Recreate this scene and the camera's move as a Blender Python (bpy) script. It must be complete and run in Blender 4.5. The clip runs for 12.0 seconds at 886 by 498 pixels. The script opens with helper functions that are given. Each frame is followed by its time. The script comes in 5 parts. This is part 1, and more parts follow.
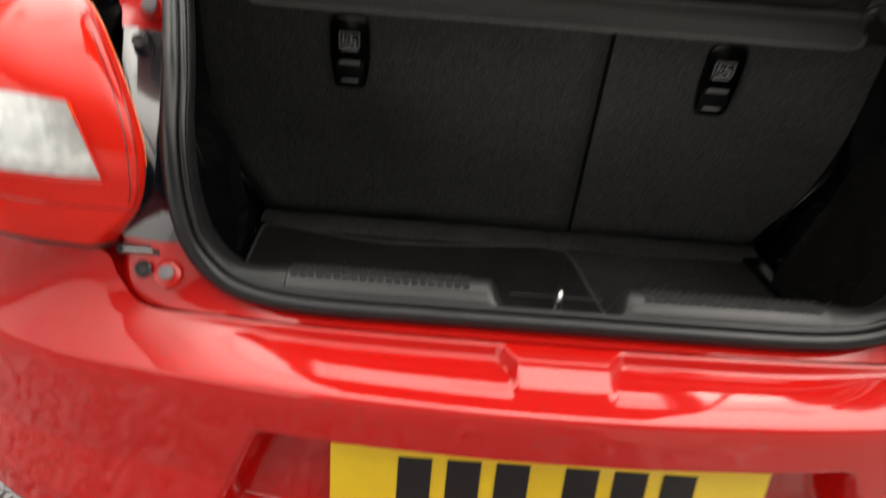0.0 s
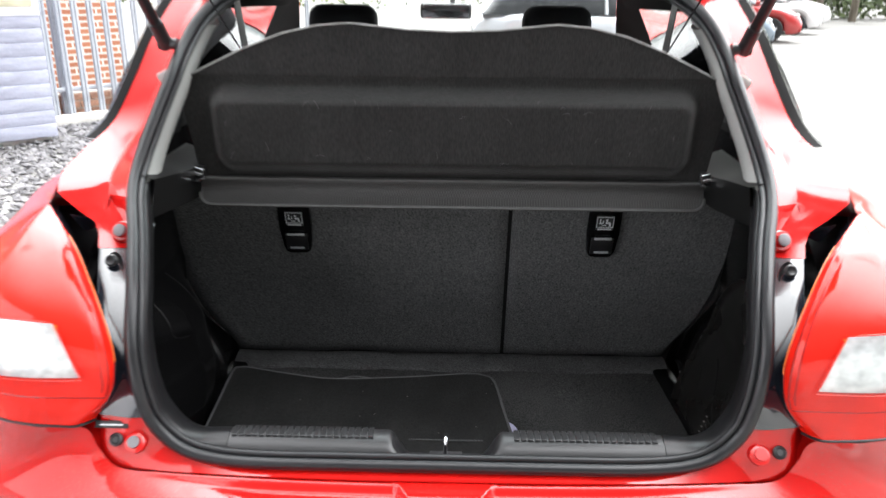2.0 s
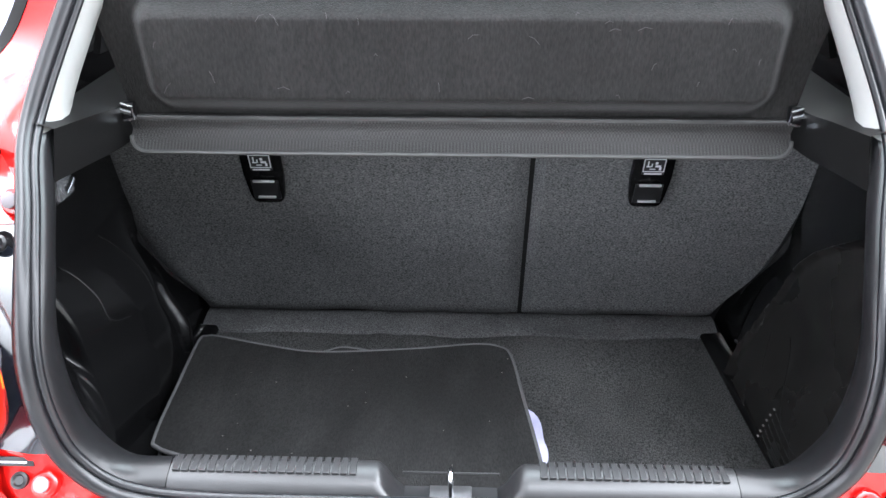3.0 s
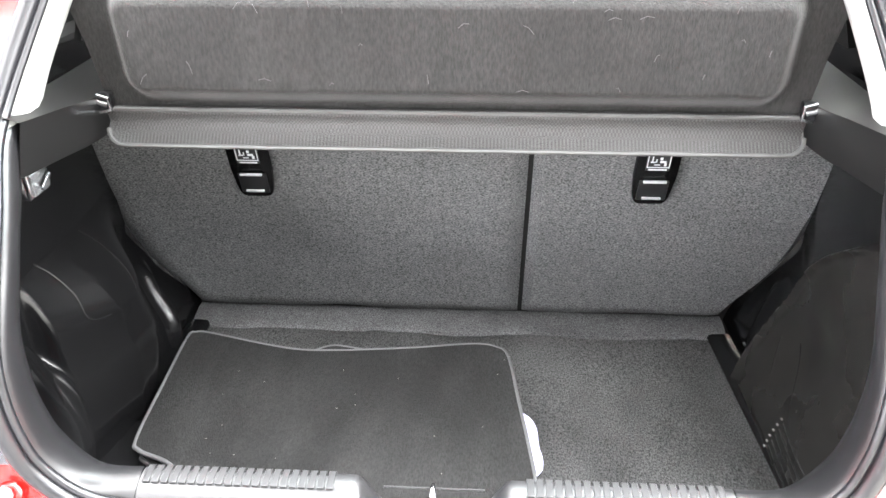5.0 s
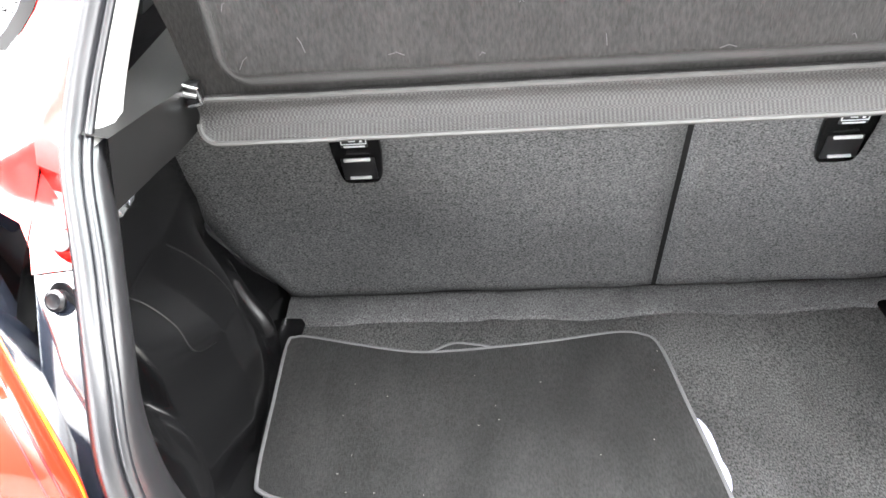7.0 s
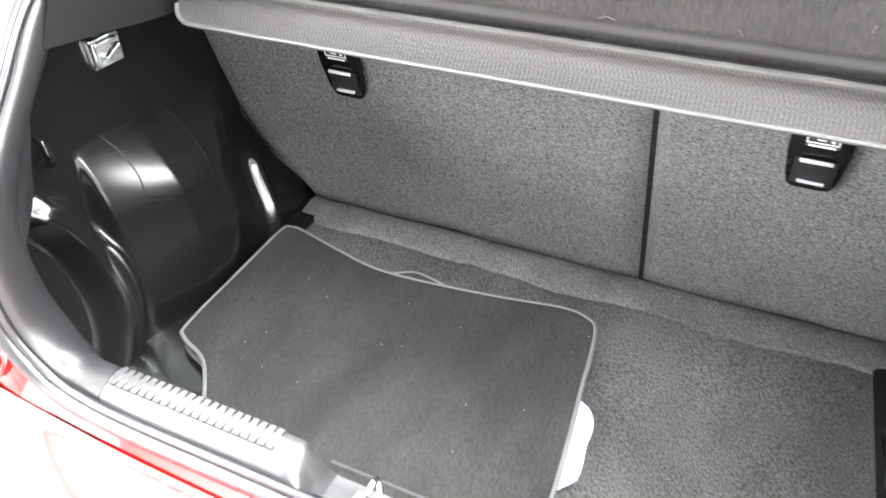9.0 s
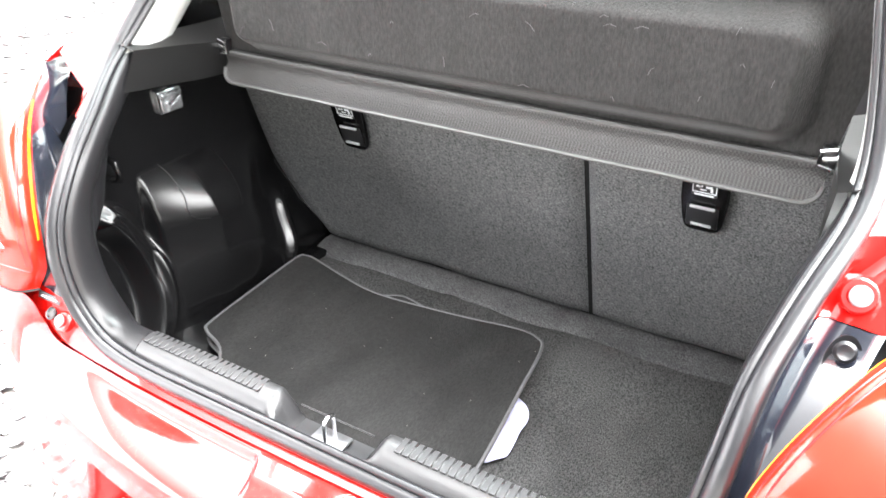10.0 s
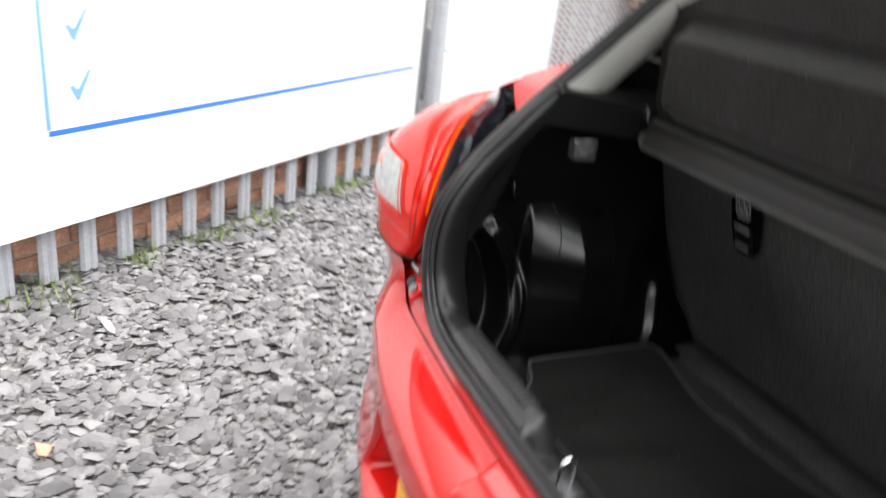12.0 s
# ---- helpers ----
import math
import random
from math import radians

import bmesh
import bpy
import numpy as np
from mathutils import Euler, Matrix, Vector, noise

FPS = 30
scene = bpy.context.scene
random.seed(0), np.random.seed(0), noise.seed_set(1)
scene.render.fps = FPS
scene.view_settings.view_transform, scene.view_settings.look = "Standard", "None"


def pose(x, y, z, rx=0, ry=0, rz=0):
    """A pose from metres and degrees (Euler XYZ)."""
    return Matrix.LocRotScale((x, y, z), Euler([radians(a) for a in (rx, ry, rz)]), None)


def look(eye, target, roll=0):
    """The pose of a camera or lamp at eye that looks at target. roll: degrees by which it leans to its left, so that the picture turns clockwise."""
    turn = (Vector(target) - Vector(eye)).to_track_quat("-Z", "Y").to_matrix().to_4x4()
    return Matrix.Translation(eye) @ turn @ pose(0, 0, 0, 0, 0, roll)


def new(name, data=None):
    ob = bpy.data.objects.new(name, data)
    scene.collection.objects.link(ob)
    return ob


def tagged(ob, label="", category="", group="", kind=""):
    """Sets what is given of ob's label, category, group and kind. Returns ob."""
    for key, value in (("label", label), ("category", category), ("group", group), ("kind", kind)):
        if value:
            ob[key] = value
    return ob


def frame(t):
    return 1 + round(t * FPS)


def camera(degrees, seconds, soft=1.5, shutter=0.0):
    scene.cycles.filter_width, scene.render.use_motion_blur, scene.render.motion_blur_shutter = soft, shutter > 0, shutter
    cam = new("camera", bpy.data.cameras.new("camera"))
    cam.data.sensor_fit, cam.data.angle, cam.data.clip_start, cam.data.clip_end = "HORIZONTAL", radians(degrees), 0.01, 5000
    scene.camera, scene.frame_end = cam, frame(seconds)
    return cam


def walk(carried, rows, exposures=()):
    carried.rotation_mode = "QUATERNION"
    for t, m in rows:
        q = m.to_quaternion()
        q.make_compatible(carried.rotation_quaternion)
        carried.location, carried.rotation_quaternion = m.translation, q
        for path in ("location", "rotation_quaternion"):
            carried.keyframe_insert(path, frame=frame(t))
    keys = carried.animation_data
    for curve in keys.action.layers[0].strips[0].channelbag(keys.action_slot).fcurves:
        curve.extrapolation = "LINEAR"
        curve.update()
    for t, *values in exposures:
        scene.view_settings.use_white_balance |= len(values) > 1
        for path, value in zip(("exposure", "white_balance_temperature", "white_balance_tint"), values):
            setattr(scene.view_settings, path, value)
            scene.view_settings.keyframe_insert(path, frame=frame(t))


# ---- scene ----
cam = camera(60.4, 12.0, shutter=0.45)
PATH = [
    (0, (-0.161, -0.68, 1.117), (-0.127, 1.144, 0.296), 4.7),
    (0.3, (-0.12, -0.803, 1.249), (-0.084, 1.049, 0.493), 2.9),
    (0.5, (-0.064, -0.912, 1.259), (-0.073, 0.96, 0.554), 1.1),
    (0.7, (-0.025, -0.998, 1.312), (-0.071, 0.844, 0.535), 1.5),
    (1, (-0.01, -1.056, 1.347), (-0.073, 0.829, 0.682), -0.8),
    (1.5, (0.013, -1.036, 1.385), (-0.06, 0.869, 0.78), 0.7),
    (2, (0.013, -0.858, 1.353), (-0.024, 1.031, 0.696), 0.5),
    (2.5, (-0.008, -0.562, 1.341), (-0.026, 1.234, 0.462), -0.4),
    (3, (0.014, -0.523, 1.342), (-0.046, 1.25, 0.419), -0.1),
    (5, (0.049, -0.464, 1.34), (-0.055, 1.285, 0.375), -0.3),
    (5.5, (0.07, -0.436, 1.331), (-0.085, 1.305, 0.359), -0.0),
    (6, (0.059, -0.416, 1.323), (-0.146, 1.308, 0.329), -1.0),
    (6.5, (-0.048, -0.32, 1.314), (-0.306, 1.359, 0.258), -3.4),
    (7, (-0.139, -0.265, 1.33), (-0.282, 1.379, 0.2), -5.0),
    (7.2, (-0.086, -0.282, 1.31), (-0.293, 1.353, 0.176), -5.1),
    (8.8, (0.237, -0.204, 1.276), (-0.472, 1.257, 0.108), -1.0),
    (9, (0.262, -0.223, 1.306), (-0.451, 1.215, 0.113), -1.4),
    (9.2, (0.317, -0.264, 1.307), (-0.411, 1.185, 0.137), -1.6),
    (9.5, (0.408, -0.344, 1.315), (-0.371, 1.122, 0.199), 0.2),
    (10, (0.488, -0.404, 1.359), (-0.39, 1.091, 0.361), -0.0),
    (10.5, (0.648, -0.416, 1.342), (-0.517, 0.923, 0.419), 2.1),
    (11, (0.726, -0.457, 1.328), (-0.607, 0.712, 0.401), 2.5),
    (11.2, (0.69, -0.508, 1.307), (-0.648, 0.692, 0.429), 1.1),
    (11.5, (0.678, -0.52, 1.277), (-0.781, 0.495, 0.359), -2.2),
    (11.7, (0.64, -0.436, 1.212), (-0.946, 0.42, 0.345), -3.5),
    (12, (0.621, -0.328, 1.256), (-1.078, 0.416, 0.508), 7.5),
]
EXPOSURES = [(0, -1.35, 7200, 10), (0.5, -1.05, 6900, 10), (1, -0.73, 6500, 10), (1.5, -0.55, 6450, 10), (2, -0.35, 6350, 10), (2.5, -0.28, 6000, 10), (3, 0.9, 5950, 10), (5, 2.3, 6450, 10), (5.5, 2.35, 6450, 10), (6.5, 2.2, 6450, 10), (7, 2.32, 6450, 10), (9, 2.65, 6500, 10), (9.5, 2.4, 6500, 10), (10, 2.0, 6500, 10), (10.5, 1.7, 6600, 10), (11, 0.95, 6600, 10), (11.5, -0.33, 6650, 10), (12, -0.9, 6600, 10)]
walk(cam, [(t, look(eye, target, roll)) for t, eye, target, roll in PATH], EXPOSURES)

# ---- light ----
world = bpy.data.worlds.new("sky")
scene.world = world
world.use_nodes = True
wn = world.node_tree.nodes
wl = world.node_tree.links
sky = wn.new("ShaderNodeTexSky")
sky.sky_type = "NISHITA"
sky.sun_disc = False
SUN_EL, SUN_AZ = 46.0, 32.0
sky.sun_elevation = radians(SUN_EL)
sky.sun_rotation = radians(SUN_AZ)
sky.air_density = 1.2
sky.dust_density = 3.0
# a bright, broken cloud cover over the blue
tc = wn.new("ShaderNodeTexCoord")
cn = wn.new("ShaderNodeTexNoise")
cn.inputs["Scale"].default_value = 2.6
cn.inputs["Detail"].default_value = 6
cn.inputs["Roughness"].default_value = 0.55
wl.new(tc.outputs["Generated"], cn.inputs["Vector"])
cr = wn.new("ShaderNodeValToRGB")
cr.color_ramp.elements[0].position, cr.color_ramp.elements[1].position = 0.27, 0.42
cr.color_ramp.elements[0].color, cr.color_ramp.elements[1].color = (0, 0, 0, 1), (1, 1, 1, 1)
wl.new(cn.outputs["Fac"], cr.inputs["Fac"])
cm = wn.new("ShaderNodeMixRGB")
# clouds are brightest towards the sun behind them
sd = wn.new("ShaderNodeVectorMath")
sd.operation = "DOT_PRODUCT"
wl.new(tc.outputs["Generated"], sd.inputs[0])
sd.inputs[1].default_value = (math.sin(radians(SUN_AZ)) * math.cos(radians(SUN_EL)), math.cos(radians(SUN_AZ)) * math.cos(radians(SUN_EL)), math.sin(radians(SUN_EL)))
glow = wn.new("ShaderNodeMapRange")
glow.interpolation_type = "SMOOTHERSTEP"
glow.inputs["From Min"].default_value, glow.inputs["From Max"].default_value = -0.15, 1.0
glow.inputs["To Min"].default_value, glow.inputs["To Max"].default_value = 7.0, 130.0
wl.new(sd.outputs["Value"], glow.inputs["Value"])
# and, as under any cloud, brighter overhead than low down
part_z = wn.new("ShaderNodeSeparateXYZ")
wl.new(tc.outputs["Generated"], part_z.inputs[0])
high = wn.new("ShaderNodeMapRange")
high.inputs["To Min"].default_value, high.inputs["To Max"].default_value = 0.45, 1.6
wl.new(part_z.outputs["Z"], high.inputs["Value"])
lit = wn.new("ShaderNodeMath")
lit.operation = "MULTIPLY"
wl.new(glow.outputs["Result"], lit.inputs[0])
wl.new(high.outputs["Result"], lit.inputs[1])
cw = wn.new("ShaderNodeCombineXYZ")
for k in range(3):
    wl.new(lit.outputs[0], cw.inputs[k])
wl.new(cw.outputs[0], cm.inputs[2])
wl.new(cr.outputs["Color"], cm.inputs[0])
wl.new(sky.outputs["Color"], cm.inputs[1])
bg = wn["Background"]
wl.new(cm.outputs["Color"], bg.inputs["Color"])
bg.inputs["Strength"].default_value = 0.09

sun = new("sun", bpy.data.lights.new("sun", "SUN"))
sun.data.energy = 1.2
sun.data.angle = radians(25)
sun.data.color = (1.0, 0.96, 0.9)
SAZ = radians(SUN_AZ)
sun.matrix_world = look((12 * math.sin(SAZ), 12 * math.cos(SAZ), 12 * math.tan(radians(SUN_EL))), (0, 0, 0))


# ---- materials ----
def material(name, base=(0.5, 0.5, 0.5), rough=0.5, metal=0.0, var=0.0, vscale=8.0, grain=0.0, gscale=200.0, bump=0.0, bscale=200.0, coat=0.0, random=0.0, island=0.0, spec=0.5, rvar=0.0, sheen=0.0, stretch=(1, 1, 1)):
    m = bpy.data.materials.new(name)
    m.use_nodes = True
    n, l = m.node_tree.nodes, m.node_tree.links
    b = n["Principled BSDF"]
    b.inputs["Roughness"].default_value = rough
    b.inputs["Metallic"].default_value = metal
    b.inputs["Coat Weight"].default_value = coat
    b.inputs["Coat Roughness"].default_value = 0.015
    b.inputs["Specular IOR Level"].default_value = spec
    b.inputs["Sheen Weight"].default_value = sheen
    b.inputs["Sheen Roughness"].default_value = 0.4
    co = n.new("ShaderNodeTexCoord")
    mp = n.new("ShaderNodeMapping")
    mp.inputs["Scale"].default_value = stretch
    l.new(co.outputs["Object"], mp.inputs["Vector"])
    rgb = n.new("ShaderNodeRGB")
    rgb.outputs[0].default_value = (*base, 1)
    colour = rgb.outputs[0]

    def noise_of(scale, detail=4):
        t = n.new("ShaderNodeTexNoise")
        t.inputs["Scale"].default_value = scale
        t.inputs["Detail"].default_value = detail
        l.new(mp.outputs["Vector"], t.inputs["Vector"])
        return t.outputs["Fac"]

    def scaled(fac, amount):
        r = n.new("ShaderNodeMapRange")
        r.inputs["From Min"].default_value, r.inputs["From Max"].default_value = 0.3, 0.7
        r.inputs["To Min"].default_value, r.inputs["To Max"].default_value = 1 - amount, 1 + amount
        l.new(fac, r.inputs["Value"])
        return r.outputs["Result"]

    def times(c, f):
        x = n.new("ShaderNodeVectorMath")
        x.operation = "SCALE"
        l.new(c, x.inputs[0])
        l.new(f, x.inputs["Scale"])
        return x.outputs["Vector"]

    if var:
        colour = times(colour, scaled(noise_of(vscale), var))
    if grain:
        colour = times(colour, scaled(noise_of(gscale, 2), grain))
    if random:
        oi = n.new("ShaderNodeObjectInfo")
        r = n.new("ShaderNodeMapRange")
        r.inputs["To Min"].default_value, r.inputs["To Max"].default_value = 1 - random, 1 + random
        l.new(oi.outputs["Random"], r.inputs["Value"])
        colour = times(colour, r.outputs["Result"])
    if island:
        ge = n.new("ShaderNodeNewGeometry")
        r = n.new("ShaderNodeMapRange")
        r.inputs["To Min"].default_value, r.inputs["To Max"].default_value = 1 - island, 1 + island
        l.new(ge.outputs["Random Per Island"], r.inputs["Value"])
        colour = times(colour, r.outputs["Result"])
    l.new(colour, b.inputs["Base Color"])
    if rvar:
        r = n.new("ShaderNodeMapRange")
        r.inputs["From Min"].default_value, r.inputs["From Max"].default_value = 0.3, 0.7
        r.inputs["To Min"].default_value, r.inputs["To Max"].default_value = max(rough - rvar, 0.02), rough + rvar
        l.new(noise_of(vscale * 1.7), r.inputs["Value"])
        l.new(r.outputs["Result"], b.inputs["Roughness"])
    if bump:
        bp = n.new("ShaderNodeBump")
        bp.inputs["Strength"].default_value = bump
        bp.inputs["Distance"].default_value = 0.002
        l.new(noise_of(bscale, 3), bp.inputs["Height"])
        l.new(bp.outputs["Normal"], b.inputs["Normal"])
    return m


def glass(name, tint=(1, 1, 1), rough=0.0):
    m = bpy.data.materials.new(name)
    m.use_nodes = True
    n, l = m.node_tree.nodes, m.node_tree.links
    out = n["Material Output"]
    tr = n.new("ShaderNodeBsdfTransparent")
    tr.inputs[0].default_value = (*tint, 1)
    gl = n.new("ShaderNodeBsdfGlossy")
    gl.inputs["Roughness"].default_value = rough
    mx = n.new("ShaderNodeMixShader")
    fr = n.new("ShaderNodeFresnel")
    fr.inputs["IOR"].default_value = 1.45
    l.new(fr.outputs[0], mx.inputs[0])
    l.new(tr.outputs[0], mx.inputs[1])
    l.new(gl.outputs[0], mx.inputs[2])
    l.new(mx.outputs[0], out.inputs[0])
    return m


RED = material("red_paint", (0.50, 0.005, 0.0035), 0.5, 0.0, var=0.05, vscale=3, coat=1.0, spec=0.05)
RED.node_tree.nodes["Principled BSDF"].inputs["Coat IOR"].default_value = 1.58
RED.node_tree.nodes["Principled BSDF"].inputs["Coat Roughness"].default_value = 0.07
DEEPRED = material("deep_red_lens", (0.20, 0.006, 0.006), 0.2, var=0.1, vscale=20, coat=0.5)
LENS = material("red_lens", (0.64, 0.014, 0.006), 0.14, var=0.12, vscale=14, coat=0.55, spec=0.2, bump=0.04, bscale=90)
AMBER = material("amber_lens", (0.92, 0.20, 0.010), 0.2, coat=0.3, var=0.25, vscale=22)
CLEARLENS = material("clear_lamp_lens", (0.45, 0.46, 0.47), 0.2, 0.75, var=0.6, vscale=70, bump=1.0, bscale=60)
CHROME = material("bright_metal", (0.75, 0.76, 0.78), 0.18, 1.0, rvar=0.08, vscale=40)
REFLECTOR = material("lamp_reflector", (0.80, 0.81, 0.82), 0.22, 0.4, var=0.2, vscale=70, bump=1.0, bscale=45)
EDGE = material("board_edge", (0.30, 0.30, 0.29), 0.8, var=0.2, vscale=60)
STEEL = material("galvanised_steel", (0.34, 0.36, 0.39), 0.5, 0.25, var=0.12, vscale=6, grain=0.08, gscale=80, random=0.06)
RUBBER = material("black_rubber", (0.008, 0.0083, 0.0098), 0.32, var=0.15, vscale=20, bump=0.1, bscale=300)
PLASTIC = material("black_trim_plastic", (0.0028, 0.0028, 0.003), 0.21, var=0.05, vscale=9, spec=0.5)
DUSTY = material("dusty_trim_plastic", (0.0085, 0.0080, 0.0075), 0.27, var=0.12, vscale=5, spec=0.5, rvar=0.035)
SCUFF = material("pale_scuff", (0.22, 0.21, 0.20), 0.7, var=0.3, vscale=60)
JAMB = material("jamb_plastic", (0.008, 0.008, 0.0087), 0.34, var=0.05, vscale=14, spec=0.4)
LEDGE = material("ledge_plastic", (0.004, 0.004, 0.004), 0.38, var=0.1, vscale=14, spec=0.3)
PILLAR = material("matt_black_trim", (0.012, 0.012, 0.012), 0.9, var=0.1, vscale=10, spec=0.1)
PAD = material("grey_rubber_pad", (0.16, 0.155, 0.165), 0.6, var=0.1, vscale=60)
BRIGHT = material("bright_pin", (0.55, 0.56, 0.57), 0.35, 0.3, var=0.05, vscale=60)
GUTTER = material("satin_black_plastic", (0.010, 0.012, 0.018), 0.16, var=0.1, vscale=12, coat=1.0, rvar=0.03)
GUTTER.node_tree.nodes["Principled BSDF"].inputs["Coat IOR"].default_value = 1.75
GUTTER.node_tree.nodes["Principled BSDF"].inputs["Coat Roughness"].default_value = 0.06
SILL = material("grey_sill_plastic", (0.016, 0.016, 0.0168), 0.37, var=0.15, vscale=14, bump=0.10, bscale=700, rvar=0.06, spec=0.5)
CARPET = material("boot_carpet", (0.100, 0.101, 0.103), 0.95, var=0.10, vscale=7, grain=0.72, gscale=460, bump=0.3, bscale=430, spec=0.15, stretch=(0.7, 1, 1.2))
FLOORCARPET = material("floor_carpet", (0.036, 0.0352, 0.0352), 0.95, var=0.38, vscale=6, grain=0.7, gscale=460, bump=0.3, bscale=430, spec=0.15, stretch=(1, 0.6, 1))
HEM = material("shelf_hem", (0.065, 0.065, 0.064), 0.5, var=0.15, vscale=30)
FLAP = material("flap_carpet", (0.060, 0.060, 0.061), 0.95, var=0.25, vscale=11, grain=0.7, gscale=460, bump=0.3, bscale=430, spec=0.15)
DULL = material("dull_steel", (0.12, 0.12, 0.125), 0.4, 0.8, var=0.2, vscale=60)
SHELF = material("shelf_fleece", (0.0185, 0.0179, 0.0175), 0.9, var=0.13, vscale=22, grain=0.30, gscale=330, bump=0.6, bscale=500, spec=0.2, sheen=0.13, stretch=(1, 1, 0.35))
WEAVE = material("shelf_edge_plastic", (0.070, 0.069, 0.067), 0.55, var=0.15, vscale=12, grain=0.4, gscale=350, bump=0.8, bscale=380)
MATT = material("mat_pile", (0.0122, 0.0118, 0.0117), 0.95, var=0.30, vscale=9, grain=0.35, gscale=260, bump=0.7, bscale=500, spec=0.15, stretch=(1.6, 0.6, 1))
PIPING = material("mat_binding", (0.050, 0.049, 0.051), 0.8, var=0.1, vscale=60, bump=0.5, bscale=700)
PALE = material("pale_grey_trim", (0.32, 0.325, 0.31), 0.6, var=0.05, vscale=5, bump=0.15, bscale=600)
FABRIC = material("seat_fabric", (0.022, 0.021, 0.023), 0.9, var=0.2, vscale=12, bump=0.6, bscale=500)
CLOTH = material("lilac_cloth", (0.36, 0.35, 0.50), 0.8, var=0.18, vscale=30, bump=0.4, bscale=300)
WHITE = material("white_paint", (0.82, 0.83, 0.85), 0.4, var=0.03, vscale=4)
PRINT = material("white_print", (0.75, 0.76, 0.78), 0.5, var=0.03, vscale=80)
BLUE = material("blue_print", (0.022, 0.13, 0.42), 0.5, var=0.05, vscale=20)
PALEBLUE = material("pale_blue_print", (0.13, 0.29, 0.58), 0.5, var=0.05, vscale=20)
YELLOW = material("plate_yellow", (0.90, 0.62, 0.01), 0.3, var=0.03, vscale=20, coat=0.6)
BLACK = material("black_print", (0.008, 0.008, 0.009), 0.4)
TYRE = material("tyre_rubber", (0.025, 0.025, 0.026), 0.8, var=0.2, vscale=20, bump=0.4, bscale=200)
CLEAR = glass("clear_glass", (0.95, 0.97, 0.96))
TINT = glass("tinted_glass", (0.62, 0.68, 0.68))
DARKGLASS = material("dark_glass", (0.012, 0.014, 0.016), 0.06, coat=0.6, var=0.1, vscale=3)
TARMAC = material("pale_tarmac", (0.155, 0.152, 0.141), 0.9, var=0.22, vscale=0.6, grain=0.25, gscale=60, bump=0.7, bscale=90)
BED = material("gravel_bed", (0.21, 0.204, 0.193), 0.95, var=0.4, vscale=9, grain=0.6, gscale=40, bump=1.0, bscale=40)
SLATE = material("slate_chips", (0.150, 0.146, 0.150), 0.9, spec=0.2, var=0.2, vscale=14, island=0.42, bump=0.5, bscale=120)
BRICK = material("red_brick", (0.46, 0.26, 0.18), 0.85, var=0.25, vscale=25, grain=0.25, gscale=150, bump=0.6, bscale=200, random=0.25)
MORTAR = material("mortar", (0.42, 0.40, 0.36), 0.95, var=0.2, vscale=10, bump=0.6, bscale=150)
BOARD = material("lilac_grey_boards", (0.32, 0.335, 0.41), 0.75, var=0.15, vscale=5, grain=0.15, gscale=60, bump=0.4, bscale=80, random=0.05, stretch=(1, 1, 6))
CONCRETE = material("pale_concrete", (0.55, 0.54, 0.50), 0.9, var=0.15, vscale=6, bump=0.5, bscale=80)
BARK = material("tree_bark", (0.19, 0.165, 0.13), 0.9, var=0.35, vscale=5, bump=0.8, bscale=30, stretch=(1, 1, 0.2))
LEAF = material("leaf_green", (0.075, 0.11, 0.028), 0.6, var=0.3, vscale=1.5, island=0.5)
WEED = material("weed_green", (0.13, 0.18, 0.06), 0.7, island=0.3)


def dirty_paint():
    """The red paint with dried road spray in uneven specks."""
    m = RED.copy()
    m.name = "dirty_red_paint"
    n, l = m.node_tree.nodes, m.node_tree.links
    b = n["Principled BSDF"]
    clean = b.inputs["Base Color"].links[0].from_socket
    c = n.new("ShaderNodeTexCoord")
    specks, patch = n.new("ShaderNodeTexNoise"), n.new("ShaderNodeTexNoise")
    specks.inputs["Scale"].default_value, specks.inputs["Detail"].default_value = 210, 2
    patch.inputs["Scale"].default_value, patch.inputs["Detail"].default_value = 6, 2
    both = n.new("ShaderNodeMath")
    both.operation = "MULTIPLY_ADD"
    both.inputs[1].default_value = 0.55
    ramp = n.new("ShaderNodeMapRange")
    ramp.inputs["From Min"].default_value, ramp.inputs["From Max"].default_value = 0.86, 1.0
    ramp.inputs["To Max"].default_value = 0.2
    mix = n.new("ShaderNodeMixRGB")
    mix.inputs[2].default_value = (0.16, 0.07, 0.05, 1)
    for t in (specks, patch):
        l.new(c.outputs["Object"], t.inputs["Vector"])
    l.new(patch.outputs["Fac"], both.inputs[0])
    l.new(specks.outputs["Fac"], both.inputs[2])
    l.new(both.outputs[0], ramp.inputs["Value"])
    l.new(ramp.outputs["Result"], mix.inputs[0])
    l.new(clean, mix.inputs[1])
    l.new(mix.outputs[0], b.inputs["Base Color"])
    return m


DIRTYRED = dirty_paint()

# fine woven dots on the shelf edge
wt, wk = WEAVE.node_tree.nodes, WEAVE.node_tree.links
dots = wt.new("ShaderNodeTexChecker")
dots.inputs["Scale"].default_value = 420
dots.inputs["Color1"].default_value, dots.inputs["Color2"].default_value = (0.040, 0.039, 0.038, 1), (0.011, 0.0106, 0.0105, 1)
wc = wt.new("ShaderNodeTexCoord")
wk.new(wc.outputs["Object"], dots.inputs["Vector"])
wk.new(dots.outputs["Color"], wt["Principled BSDF"].inputs["Base Color"])

# ---- shape helpers ----
def empty(name, at=(0, 0, 0)):
    e = new(name)
    e.location = at
    return e


